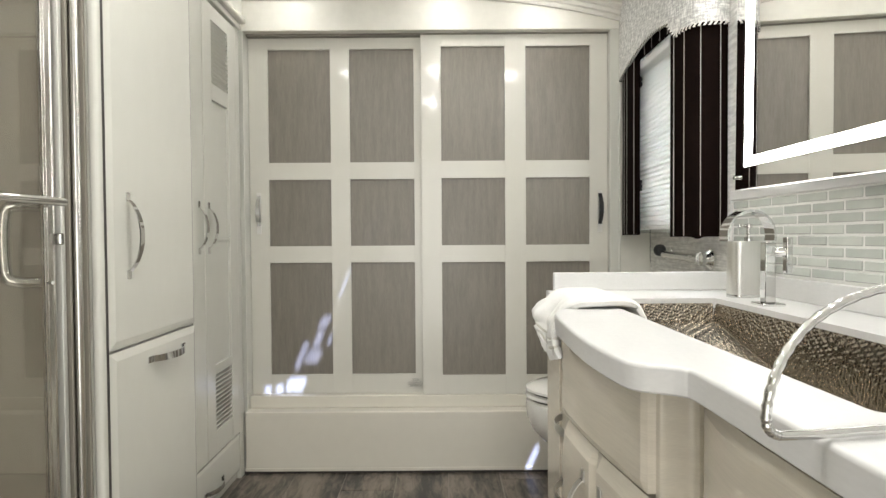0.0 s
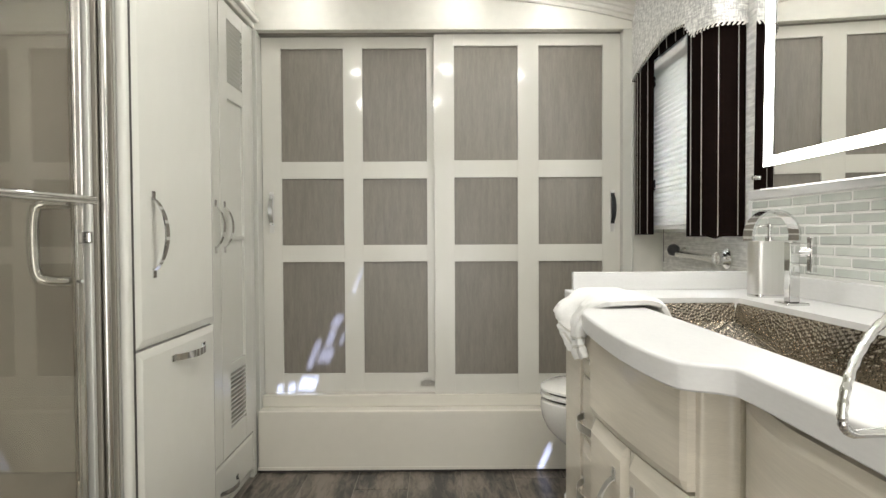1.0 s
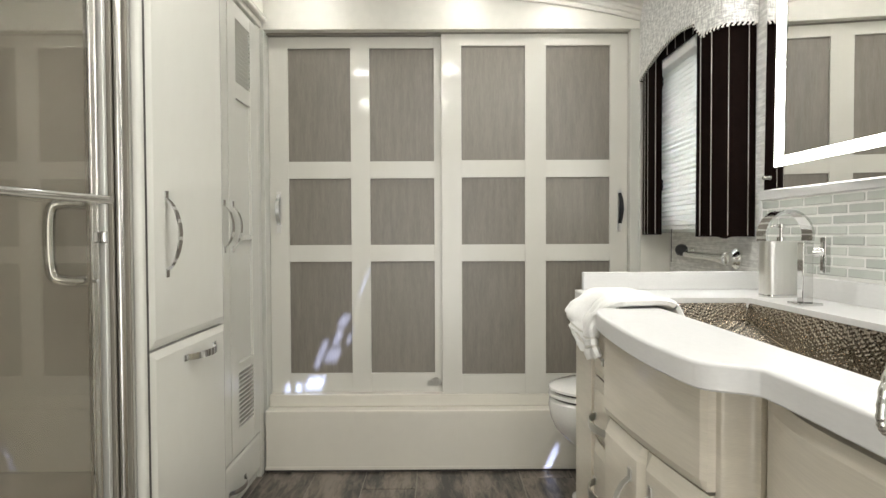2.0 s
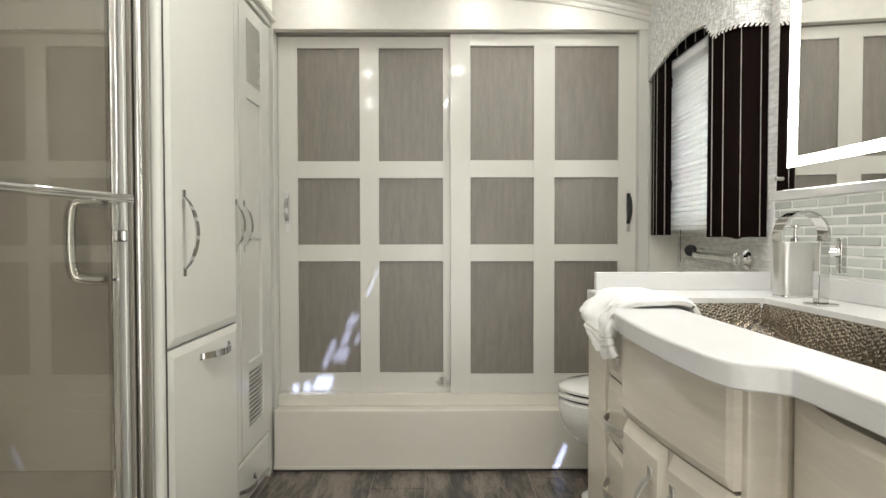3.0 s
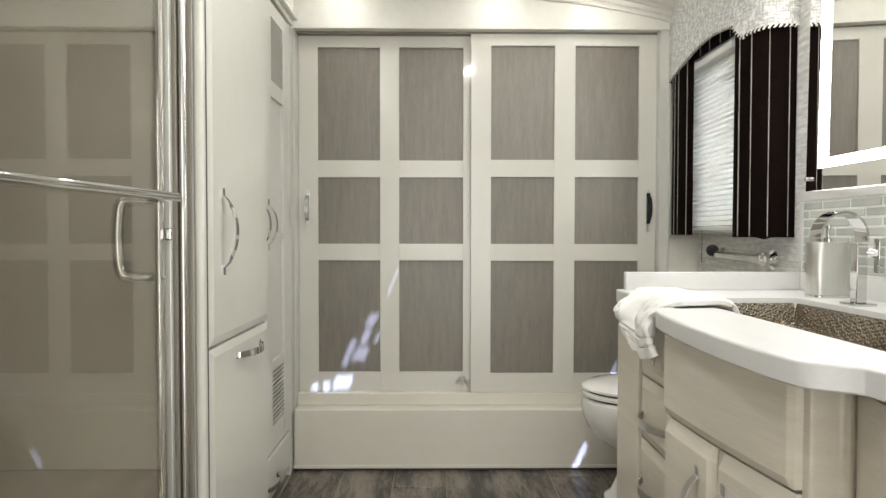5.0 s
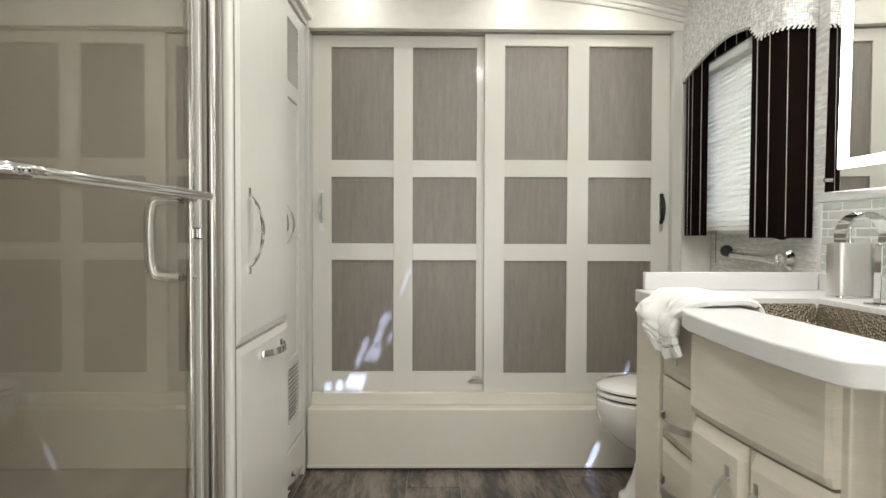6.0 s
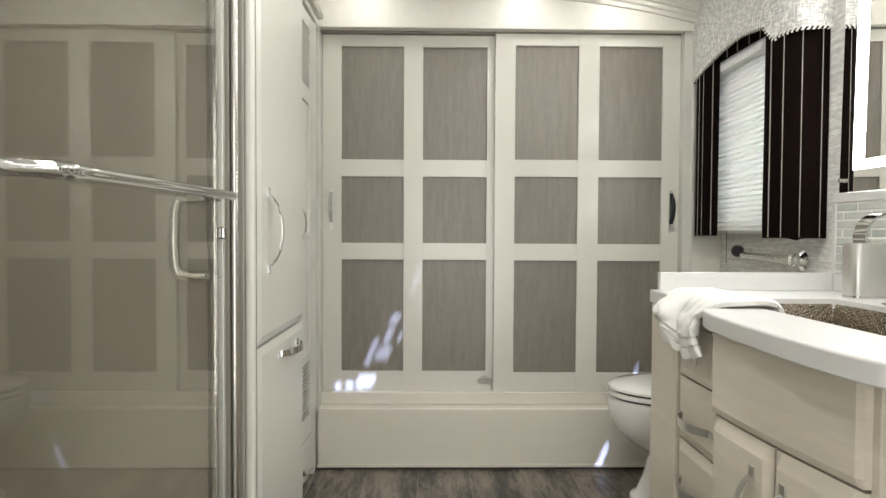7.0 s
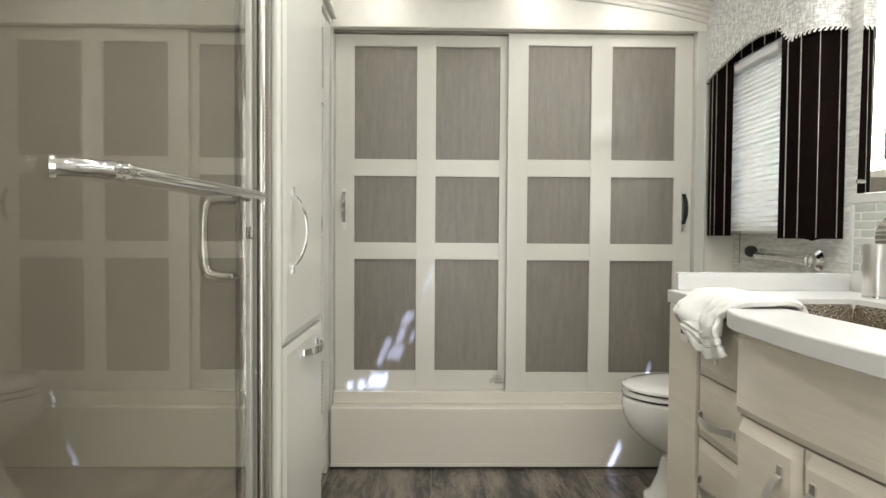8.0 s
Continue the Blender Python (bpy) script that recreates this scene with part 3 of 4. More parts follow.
pbox("latch", (SG - 0.018, 1.358, 1.118, SG - 0.002, 1.3715, 1.146), CHROME, shower, 0.004)

# ---- vanity ----
CT, CB = 0.945, 0.902  # counter top and underside
FRONT = smooth_line([(0.352, 2.005, 0), (0.352, 1.80, 0), (0.350, 1.545, 0), (0.333, 1.510, 0), (0.292, 1.482, 0), (0.266, 1.40, 0), (0.254, 1.24, 0), (0.251, 1.08, 0), (0.257, 0.97, 0), (0.268, 0.890, 0), (0.283, 0.863, 0), (0.312, 0.847, 0), (0.334, 0.832, 0), (0.342, 0.80, 0), (0.342, 0.60, 0), (0.342, 0.2, 0)], 5)
van = thing("vanity_cabinet", (0.65, 1.1, 0), "cream bow-fronted vanity cabinet with satin bow pulls", "vanity")
pbox("body", (0.385, 0.986, 0.0, WX, 1.985, 0.74), VANITY_CREAM, van, 0.002)
pbox("near_body", (0.436, 0.22, 0.0, WX, 0.985, 0.74), VANITY_CREAM, van, 0.002)
pbox("top_rail", (0.385, 1.735, 0.741, WX, 1.985, 0.9), VANITY_CREAM, van, 0.002)
pbox("near_rail", (0.436, 0.22, 0.741, 0.447, 0.955, 0.9), VANITY_CREAM, van, 0.002)
pbox("end_stile", (0.352, 1.783, 0.0, 0.384, 1.985, 0.9), VANITY_CREAM, van, 0.003)
pbox("mid_stile", (0.357, 1.428, 0.0, 0.384, 1.471, 0.9), VANITY_CREAM, van, 0.003)


def bow_front(name, y0, y1, z0, z1, thick, depth=0.012, cham=0.0):
    """A front that follows the bow of the counter, set a little back from it."""
    n = 14
    bm = bmesh.new()
    l = van.location
    rows = []
    for i in range(n + 1):
        w = cham * 0.6 / (y1 - y0)
        u = (0.0 if i == 0 else 1.0 if i == n else w + (1 - 2 * w) * (i - 1) / (n - 2)) if cham else i / n
        y = y0 + (y1 - y0) * u
        x = 0.287 + 0.19 * (1.47 - y) ** 2
        e = min(u, 1 - u) * (y1 - y0)
        f = cham if e < 1e-6 else 0.0
        rows.append([(x + thick, y, z0), (x + f, y, z0 + 0.0), (x + f, y, z1), (x + thick, y, z1)] if not cham else
                    [(x + thick, y, z0), (x + cham * 0.4, y, z0), (x + (cham * 0.4 if f else 0), y, z0 + cham), (x + (cham * 0.4 if f else 0), y, z1 - cham), (x + cham * 0.4, y, z1), (x + thick, y, z1)])
    return part(name, loft([[(a - l[0], b - l[1], c - l[2]) for a, b, c in r] for r in rows]), VANITY_CREAM, van, "", 14)


bow_front("apron", 0.984, 1.428, 0.698, 0.9, 0.045, cham=0.017)
for y0, y1, hy in ((1.199, 1.427, 1.25), (0.986, 1.194, 1.155)):
    d = bow_front("door", y0, y1, 0.10, 0.690, 0.04, cham=0.032)
    part("handle", bow_pull(0.15, 0.018, 0.032), SATIN, d, "satin nickel bow pull", True, rel(van, 0.287 + 0.19 * (1.47 - hy) ** 2, hy, 0.535, 0, 0, 180))
bow_front("face_frame", 0.986, 1.428, 0.0, 0.098, 0.04)
for z0, z1, hz in ((0.710, 0.893, 0.785), (0.517, 0.704, 0.592), (0.285, 0.511, 0.395), (0.06, 0.279, 0.17)):
    x1 = 0.352
    l = van.location
    rings = [[(x - l[0], y - l[1], z - l[2]) for y, z in ((1.474 + i, z0 + i), (1.778 - i, z0 + i), (1.778 - i, z1 - i), (1.474 + i, z1 - i))] for x, i in ((x1 + 0.03, 0), (x1 + 0.011, 0), (x1 + 0.0008, 0.026), (x1, 0.028))]
    d = part("drawer", loft(rings), VANITY_CREAM, van)
    if z0 > 0.7:
        part("handle", bow_pull(0.09, 0.018, 0.026, 0.015), SATIN, d, "satin nickel bow pull", True, rel(van, x1, 1.655, 0.82, 0, 0, 180))
    else:
        part("handle", bow_pull(0.17, 0.02, 0.034), SATIN, d, "satin nickel bow pull", True, rel(van, x1, 1.648, hz, 90, 0, 180))
# curved corner post and the near panel
post = smooth_line([(0.353, 0.972, 0), (0.356, 0.966, 0), (0.376, 0.968, 0), (0.394, 0.969, 0), (0.407, 0.966, 0), (0.414, 0.957, 0)], 5)
l = van.location
part("corner_post", prism([(p.x - l[0], p.y - l[1]) for p in post] + [(0.435 - l[0], 0.957 - l[1]), (0.435 - l[0], 0.9845 - l[1]), (0.353 - l[0], 0.9845 - l[1])], 0, 0.9), VANITY_CREAM, van, "", True)


def near_x(y):
    """Plan of the near front: it swings out from the corner post."""
    return 0.369 + 0.047 * (max(0.0, y - 0.72) / 0.233) ** 2


rings = []
for i in range(21):
    y = 0.24 + (0.953 - 0.24) * i / 20
    x, e = near_x(y), 0.006 if i in (0, 20) else 0.0
    rings.append([(x + 0.03 - l[0], y - l[1], 0.1), (x + 0.007 - l[0], y - l[1], 0.1), (x + e - l[0], y - l[1], 0.12), (x + e - l[0], y - l[1], 0.86), (x + 0.007 - l[0], y - l[1], 0.88), (x + 0.03 - l[0], y - l[1], 0.88)])
part("side_panel", loft(rings), VANITY_CREAM, van, "", 14)
# shade below the counter's overhang, painted as a dark strip
pbox("shadow_reveal", (0.404, 0.24, 0.8805, 0.4355, 0.953, 0.9), SHADOW_GAP, van, 0, "strip painted dark as the shade under the counter")

plate = thing("outlet", (0.35, 1.862, 0.82), "small outlet with a black socket on the vanity end", "outlet")
pbox("cover", (0.3475, 1.838, 0.79, 0.3515, 1.888, 0.86), CERAMIC, plate, 0.001, "white cover plate")
pbox("socket", (0.3455, 1.846, 0.815, 0.3474, 1.880, 0.855), RUBBER, plate, 0.0005, "black socket face")

SX0, SX1, SY0, SY1 = 0.450, 0.799, 0.62, 1.72  # sink opening
counter = thing("countertop", (0.68, 1.1, CB), "white quartz countertop with a wavy front edge and low splashes", "countertop")
l = counter.location
fp = [(p.x, p.y) for p in FRONT]


# one slab with the sink opening cut through
bm = bmesh.new()
outer = fp + [(WX - 0.001, 0.2), (WX - 0.001, 2.005)]
rr = 0.018
hole = []
for cx, cy, a0 in ((SX0 + rr, SY1 - rr, 90), (SX0 + rr, SY0 + rr, 180), (SX1 - rr, SY0 + rr, 270), (SX1 - rr, SY1 - rr, 0)):
    for k in range(5):
        ang = radians(a0 + k * 22.5)
        hole.append((cx + rr * math.cos(ang), cy + rr * math.sin(ang)))


def ring_face(bm, out, inn, z, flip):
    """Fill between an outer outline and a hole."""
    vo = [bm.verts.new((x - l[0], y - l[1], z - l[2])) for x, y in out]
    vi = [bm.verts.new((x - l[0], y - l[1], z - l[2])) for x, y in inn]
    es = [bm.edges.new((v[i], v[(i + 1) % len(v)])) for v in (vo, vi) for i in range(len(v))]
    bmesh.ops.triangle_fill(bm, use_beauty=True, use_dissolve=False, edges=es)
    return vo, vi


def inset(out, d):
    """The outline moved inwards by d along its front."""
    n, res = len(out), []
    for i, (x, y) in enumerate(out):
        (ax, ay), (bx, by) = out[i - 1], out[(i + 1) % n]
        t = Vector((bx - ax, by - ay)).normalized()
        res.append((x - t.y * d if x < WX - 0.01 else x, y + t.x * d if x < WX - 0.01 else y))
    return res


levels = [(CB, 0.006), (CB, 0.004), (CB + 0.0035, 0.0), (CB + 0.005, 0.0), (CT - 0.0065, 0.0), (CT - 0.0055, 0.0), (CT - 0.0028, 0.0008), (CT - 0.0009, 0.0026), (CT, 0.0055), (CT, 0.0075)]
loops = []
for k, (z, d) in enumerate(levels):
    if k in (0, len(levels) - 1):
        vo, vi = ring_face(bm, inset(outer, d), hole, z, k == 0)
        if k == 0:
            vi0 = vi
        else:
            for i in range(len(vi)):
                bm.faces.new((vi0[i], vi0[(i + 1) % len(vi)], vi[(i + 1) % len(vi)], vi[i]))
    else:
        vo = [bm.verts.new((x - l[0], y - l[1], z - l[2])) for x, y in inset(outer, d)]
    loops.append(vo)
for a, b in zip(loops, loops[1:]):
    for i in range(len(a)):
        bm.faces.new((a[i], a[(i + 1) % len(a)], b[(i + 1) % len(b)], b[i]))
part("slab", bm, QUARTZ, counter, "", True)
pbox("end_splash", (0.373, 1.972, CT, WX - 0.03, 1.995, 1.006), QUARTZ, counter, 0.003)
pbox("back_splash", (WX - 0.028, 0.2, CT, WX - 0.002, 1.995, 1.006), QUARTZ, counter, 0.003)

# hammered sink below the opening
sink = thing("sink", ((SX0 + SX1) / 2, (SY0 + SY1) / 2, 0.76), "hammered bronze undermount trough sink", "sink")
l = sink.location


def dimple(a, b):
    """Depth of the hammer marks at a place on a sheet: bowls in loose rows."""
    c = 0.0084
    r0 = math.floor(b / (c * 0.87))
    best = 9.0
    for r in (r0, r0 + 1):
        off = 0.5 * (r % 2)
        k0 = math.floor(a / c - off)
        for k in (k0, k0 + 1):
            ja, jb = 0.42 * math.sin(k * 12.9 + r * 78.2), 0.42 * math.sin(k * 39.3 + r * 11.1)
            best = min(best, math.hypot(a - (k + off + ja) * c, b - (r * 0.87 + jb) * c))
    return 0.0015 * max(0.0, 1.0 - (best / (0.62 * c)) ** 2)


def hammered(name, p, n, nu, nv):
    """A hammered sheet: p gives places over (0..1, 0..1), n the way the marks go in."""
    bm = bmesh.new()
    n = Vector(n).normalized()
    vs = []
    for i in range(nu + 1):
        row = []
        for j in range(nv + 1):
            q = Vector(p(i / nu, j / nv))
            d = dimple(q.x, q.y) * 1.5 if n.z else dimple(q.y, q.z) if n.x else dimple(q.x, q.z)
            row.append(bm.verts.new(q + n * d - Vector(l)))
        vs.append(row)
    for i in range(nu):
        for j in range(nv):
            bm.faces.new((vs[i][j], vs[i + 1][j], vs[i + 1][j + 1], vs[i][j + 1]))
    me_ob = part(name, bm, HAMMERED, sink)
    me_ob.data.polygons.foreach_set("use_smooth", [True] * len(me_ob.data.polygons))
    return me_ob


ZR, ZE, ZM, YM = CT - 0.0145, 0.884, 0.755, (SY0 + SY1) / 2  # rim, floor at the ends, floor at the drain
bx0, bx1, by0, by1 = SX0 + 0.003, SX1 - 0.003, SY0 + 0.003, SY1 - 0.003


def floor_z(y):
    return ZM + (ZE - ZM) * abs(y - YM) / (SY1 - YM)


def mixed(a, b, t):
    return a + (b - a) * t


hammered("back_wall", lambda u, v: (bx1 - 0.012 * v, mixed(by0, by1, u), mixed(ZR, floor_z(mixed(by0, by1, u)) - 0.005, v)), (1, 0, 0), 560, 60)
hammered("front_wall", lambda u, v: (bx0 + 0.012 * v, mixed(by0, by1, u), mixed(ZR, floor_z(mixed(by0, by1, u)), v)), (-1, 0, 0), 150, 20)
hammered("far_wall", lambda u, v: (mixed(bx0 + 0.012 * v, bx1 - 0.012 * v, u), by1 - 0.008 * v, mixed(ZR, floor_z(by1) - 0.005, v)), (0, 1, 0), 180, 36)
hammered("near_wall", lambda u, v: (mixed(bx0 + 0.012 * v, bx1 - 0.012 * v, u), by0 + 0.008 * v, mixed(ZR, floor_z(by0), v)), (0, -1, 0), 60, 12)
hammered("far_floor", lambda u, v: (mixed(bx0 + 0.012, bx1 - 0.012, u), mixed(by1 - 0.008, YM, v), floor_z(mixed(by1, YM, v))), (0, 0, -1), 170, 280)
hammered("near_floor", lambda u, v: (mixed(bx0 + 0.012, bx1 - 0.012, u), mixed(by0 + 0.008, YM, v), floor_z(mixed(by0, YM, v))), (0, 0, -1), 50, 100)
part("drain", lathe([(0.03, 0.0), (0.03, 0.004), (0.02, 0.006)], 24), CHROME, sink, "", True, rel(sink, (SX0 + SX1) / 2, YM, ZM - 0.001))

# ---- tile splash ----
tiles = thing("tile_splash", (WX, 1.2, 1.006), "pale grey-green glass tile splash in running bond with white trim", "tile splash")
TF = 0.985
pbox("backing", (TF - 0.0022, 0.2, 1.0065, WX - 0.0005, 1.979, 1.2455), CAULK, tiles, 0, "white grout bed")
pbox("top_trim", (TF - 0.006, 0.2, 1.246, WX - 0.0005, 2.0, 1.278), QUARTZ, tiles, 0.003, "white top trim")
pbox("end_trim", (TF - 0.006, 1.979, 1.0065, WX - 0.0005, 2.0, 1.2455), QUARTZ, tiles, 0.003, "white end trim")

# ---- mirror ----
MY = 5.2  # degrees by which the mirror stands away from the wall at its near end
mirror = thing("lit_mirror", (0.985, 1.968, 1.280), "frameless wall mirror with a white light band", "mirror")
mirror.rotation_euler = (radians(1.3), 0, radians(-MY))


def mbox(name, c, mat, bev=0.0, label=""):
    return part(name, box(*c, bev), mat, mirror, label)


mbox("mirror_pane", (-0.004, -1.25, 0.0, 0.0, 0.0, 0.86), MIRROR, 0, "silvered mirror glass")
mbox("casing", (0.001, -1.25, 0.002, 0.02, -0.004, 0.858), QUARTZ, 0)
BW = 0.029
for nm, c in (("light_band", (-0.006, -0.124, 0.071, -0.0042, -0.072, 0.81)), ("light_band", (-0.006, -1.2, 0.071, -0.0042, -0.1245, 0.071 + BW)), ("light_band", (-0.006, -1.2, 0.752, -0.0042, -0.1245, 0.81))):
    mbox(nm, c, LED, 0, "glowing white light band")
# added glowing strip, no lamp of the mirror: brightens the trim below
mbox("trim_fill_strip", (0.003, -1.2, -0.0012, 0.015, -0.03, 0.0015), TRIM_FILL, 0, "glowing strip added under the mirror casing to brighten the trim")
clip = part("clip", lathe([(0.007, 0), (0.007, 0.012), (0.004, 0.014)], 16), CHROME, mirror, "small chrome clip", True, pose(-0.004, -0.02, 0.040, 0, -90, 0))

# ---- window ----
win = thing("window_1", (WX + 0.03, 2.465, WZ0), "small window behind a pleated blind", "window", kind="structure")
for nm, c in (("window_frame", (WX + 0.02, WY0, WZ0, WX + 0.05, WY0 + 0.025, WZ1)), ("window_frame", (WX + 0.02, WY1 - 0.025, WZ0, WX + 0.05, WY1, WZ1)), ("window_frame", (WX + 0.02, WY0 + 0.025, WZ0, WX + 0.05, WY1 - 0.025, WZ0 + 0.025)), ("window_frame", (WX + 0.02, WY0 + 0.025, WZ1 - 0.025, WX + 0.05, WY1 - 0.025, WZ1))):
    pbox(nm, c, RUBBER, win, 0.002, "black window frame")
pbox("pane", (WX + 0.033, WY0 + 0.025, WZ0 + 0.025, WX + 0.037, WY1 - 0.025, WZ1 - 0.025), PANE, win, 0).visible_shadow = False

pbox("window_sill", (0.9365, 2.25, 1.14, WX - 0.001, 2.81, 1.156), CREAM, win, 0.002, "narrow cream sill board")

blind = thing("pleated_blind", (0.95, 2.5, 1.157), "ivory pleated blind drawn down over the window", "blind")
l = blind.location
n = 33
zz = [1.17 + i * (1.872 - 1.17) / (2 * n) for i in range(2 * n + 1)]
f = [(0.912, z - 0.0062) if i % 2 else (0.934, z) for i, z in enumerate(zz)]
bkk = [(0.936, z) for _, z in reversed(f)]
rings = [[(x - l[0], y - l[1], z - l[2]) for x, z in f + bkk] for y in (2.255, 2.806)]
part("pleated_cloth", loft(rings), BLIND, blind)
pbox("head_rail", (0.879, 2.275, 1.864, 0.955, 2.722, 1.898), QUARTZ, blind, 0.006, "white head rail")
pbox("bottom_rail", (0.916, 2.255, 1.157, 0.940, 2.806, 1.169), CORD_LIGHT, blind, 0.003, "ivory bottom rail")
for z in (1.81, 1.335):
    pbox("bracket", (0.892, 2.688, z, 0.9195, 2.712, z + 0.05), RUBBER, blind, 0.004, "black side bracket")
part("cord", tube([(0.93, 2.62, 1.157), (0.931, 2.622, 1.08), (0.93, 2.62, 1.01)], 0.0012, 6), RUBBER, blind, "thin hanging cord", False, rel(blind, 0, 0, 0))


def wall_of_cloth(plan, z_low, z_high, thick, mat, th, name, label="", steps=10, wave=0.0):
    """A hanging cloth over a plan line; z_low may be a function of the way along."""
    l = th.location
    rows = []
    n = len(plan)
    for i, p in enumerate(plan):
        q, r = plan[max(i - 1, 0)], plan[min(i + 1, n - 1)]
        d = Vector((r[0] - q[0], r[1] - q[1])).normalized()
        nx, ny = d.y, -d.x
        u = i / (n - 1)
        zl = z_low(u) if callable(z_low) else z_low
        front, rear = [], []
        for k in range(steps + 1):
            z = zl + (z_high - zl) * k / steps
            w = wave * math.sin(u * 60 + 0.7 * math.sin(3 * z)) * (1 - 0.6 * k / steps)
            front.append((p[0] + nx * w - l[0], p[1] + ny * w - l[1], z - l[2]))
            rear.append((p[0] + nx * (w - thick) - l[0], p[1] + ny * (w - thick) - l[1], z - l[2]))
        rows.append(front + rear[::-1])
    return part(name, loft(rows), mat, th, label, True)


def stripes(plan, us, z_low, z_high, th, under):
    """Narrow woven stripes laid on a cloth."""
    l = th.location
    n = len(plan) - 1
    for u in us:
        i = min(int(u * n), n - 1)
        a, b = Vector(plan[i][:2]), Vector(plan[i + 1][:2])
        p = a.lerp(b, u * n - i)
        d = (b - a).normalized()
        nx, ny = d.y, -d.x
        c = p + Vector((nx, ny)) * 0.0018
        bm = bmesh.new()
        pts = [c - d * 0.0010, c + d * 0.0010, c + d * 0.0010 - Vector((nx, ny)) * 0.004, c - d * 0.0010 - Vector((nx, ny)) * 0.004]
        loft([[(q.x - l[0], q.y - l[1], z - l[2]) for q in pts] for z in (z_low, z_high)], bm)
        part("stripe", bm, STRIPE, under, "thin silver stripe")


def plan_line(pts, n=8):
    return [(p.x, p.y) for p in smooth_line([(x, y, 0) for x, y in pts], n)]


far_plan = plan_line([(0.93, 2.795), (0.862, 2.79), (0.852, 2.72), (0.856, 2.64), (0.872, 2.60)], 6)
c1 = thing("curtain", (0.88, 2.7, 1.13), "black satin curtain with thin silver stripes", "curtain", "window curtains")
o = wall_of_cloth(far_plan, 1.132, 2.0, 0.008, BLACK_SATIN, c1, "cloth", "", 8, 0.002)
stripes(far_plan, (0.43, 0.56, 0.81), 1.134, 2.0, c1, o)
near_plan = plan_line([(0.872, 2.235), (0.853, 2.19), (0.858, 2.135), (0.895, 2.075), (0.945, 2.05), (0.996, 2.05)], 6)
c2 = thing("curtain", (0.9, 2.12, 1.12), "black satin curtain with thin silver stripes", "curtain", "window curtains")
o = wall_of_cloth(near_plan, lambda u: 1.124 - 0.008 * math.exp(-((u - 0.62) / 0.05) ** 2), 1.95, 0.008, BLACK_SATIN, c2, "cloth", "", 8, 0.002)
stripes(near_plan, (0.305, 0.475, 0.655, 0.885), 1.128, 1.95, c2, o)

val = thing("valance", (0.9, 2.45, 1.86), "grey and white woven arched valance with a twisted cord edge", "valance")
val_plan = plan_line([(0.996, 2.797), (0.86, 2.793), (0.845, 2.76), (0.843, 2.5), (0.843, 2.25), (0.846, 2.17), (0.882, 2.06), (0.94, 2.035), (0.996, 2.035)], 8)


def val_low(u):
    """Lower edge: arched over the window, dipping at the corners."""
    i = u * (len(val_plan) - 1)
    y = val_plan[int(round(i))][1]
    if y > 2.2:
        return 1.865 + 0.075 * math.sin(min((2.80 - y) / 0.42, 1.0) * math.pi / 2) - 0.02 * max(0, (2.34 - y) / 0.14)
    if y > 2.12:
        return 1.855 + 0.062 * max(0, (y - 2.15) / 0.05) * 0.9 if y > 2.15 else 1.855 + 0.01 * (2.15 - y) / 0.03
    return 1.864


wall_of_cloth(val_plan, val_low, 2.262, 0.012, VALANCE_CLOTH, val, "cloth", "", 10)
edge = []
for i, p in enumerate(val_plan):
    edge.append(Vector((p[0], p[1], val_low(i / (len(val_plan) - 1)) - 0.002)))
# the twisted cord: short slanted strands, light and dark in turn
dense = smooth_line(edge, 3)
total, acc = 0.0, []
for a, b in zip(dense, dense[1:]):
    acc.append((total, a, b))
    total += (b - a).length
l = val.location
pale, dark = bmesh.new(), bmesh.new()
k, pos = 0, 0.0
while pos < total - 0.012:
    seg = [q for q in acc if q[0] <= pos][-1]
    d = (seg[2] - seg[1]).normalized()
    p = seg[1] + d * (pos - seg[0]) - Vector(l)
    up = Vector((0, 0, 1))
    a, b = p - d * 0.007 - up * 0.004, p + d * 0.007 + up * 0.004
    tube([a, a.lerp(b, 0.3), a.lerp(b, 0.7), b], [0.002, 0.0047, 0.0047, 0.002], 6, bm=pale if k % 2 == 0 else dark)
    k += 1
    pos += 0.0085
part("cord_light", pale, CORD_LIGHT, val, "ivory strands of the edge cord", True)
part("cord_dark", dark, BLACK_SATIN, val, "black strands of the edge cord", True)
pelmet_plan = plan_line([(0.876, 2.77), (0.872, 2.5), (0.874, 2.24)], 8)
pel = thing("pelmet", (0.88, 2.5, 1.885), "black satin inner pelmet under the valance", "pelmet")
o = wall_of_cloth(pelmet_plan, 1.905, 2.0, 0.006, BLACK_SATIN, pel, "cloth", "", 3)
stripes(pelmet_plan, (0.15, 0.3, 0.45, 0.6, 0.75, 0.9), 1.907, 2.0, pel, o)

# ---- tissue holder ----
tp = thing("tissue_holder", (WX, 2.18, 1.04), "chrome tissue roll holder with a black knob on the wall", "tissue holder")
part("rosette", lathe([(0.040, 0), (0.040, 0.006), (0.034, 0.012), (0.026, 0.02), (0.022, 0.03), (0.026, 0.042), (0.014, 0.05)], 24), CHROME_CUT, tp, "", True, pose(0, 0, 0, 0, -90, 0))
part("arm", tube([(-0.034, 0.0, 0), (-0.036, 0.05, 0.001), (-0.036, 0.10, 0.002), (-0.036, 0.17, 0.004), (-0.036, 0.32, 0.008), (-0.036, 0.355, 0.009)], [0.027, 0.022, 0.0175, 0.0165, 0.0155, 0.0185], 16), CHROME_CUT, tp, "", True)
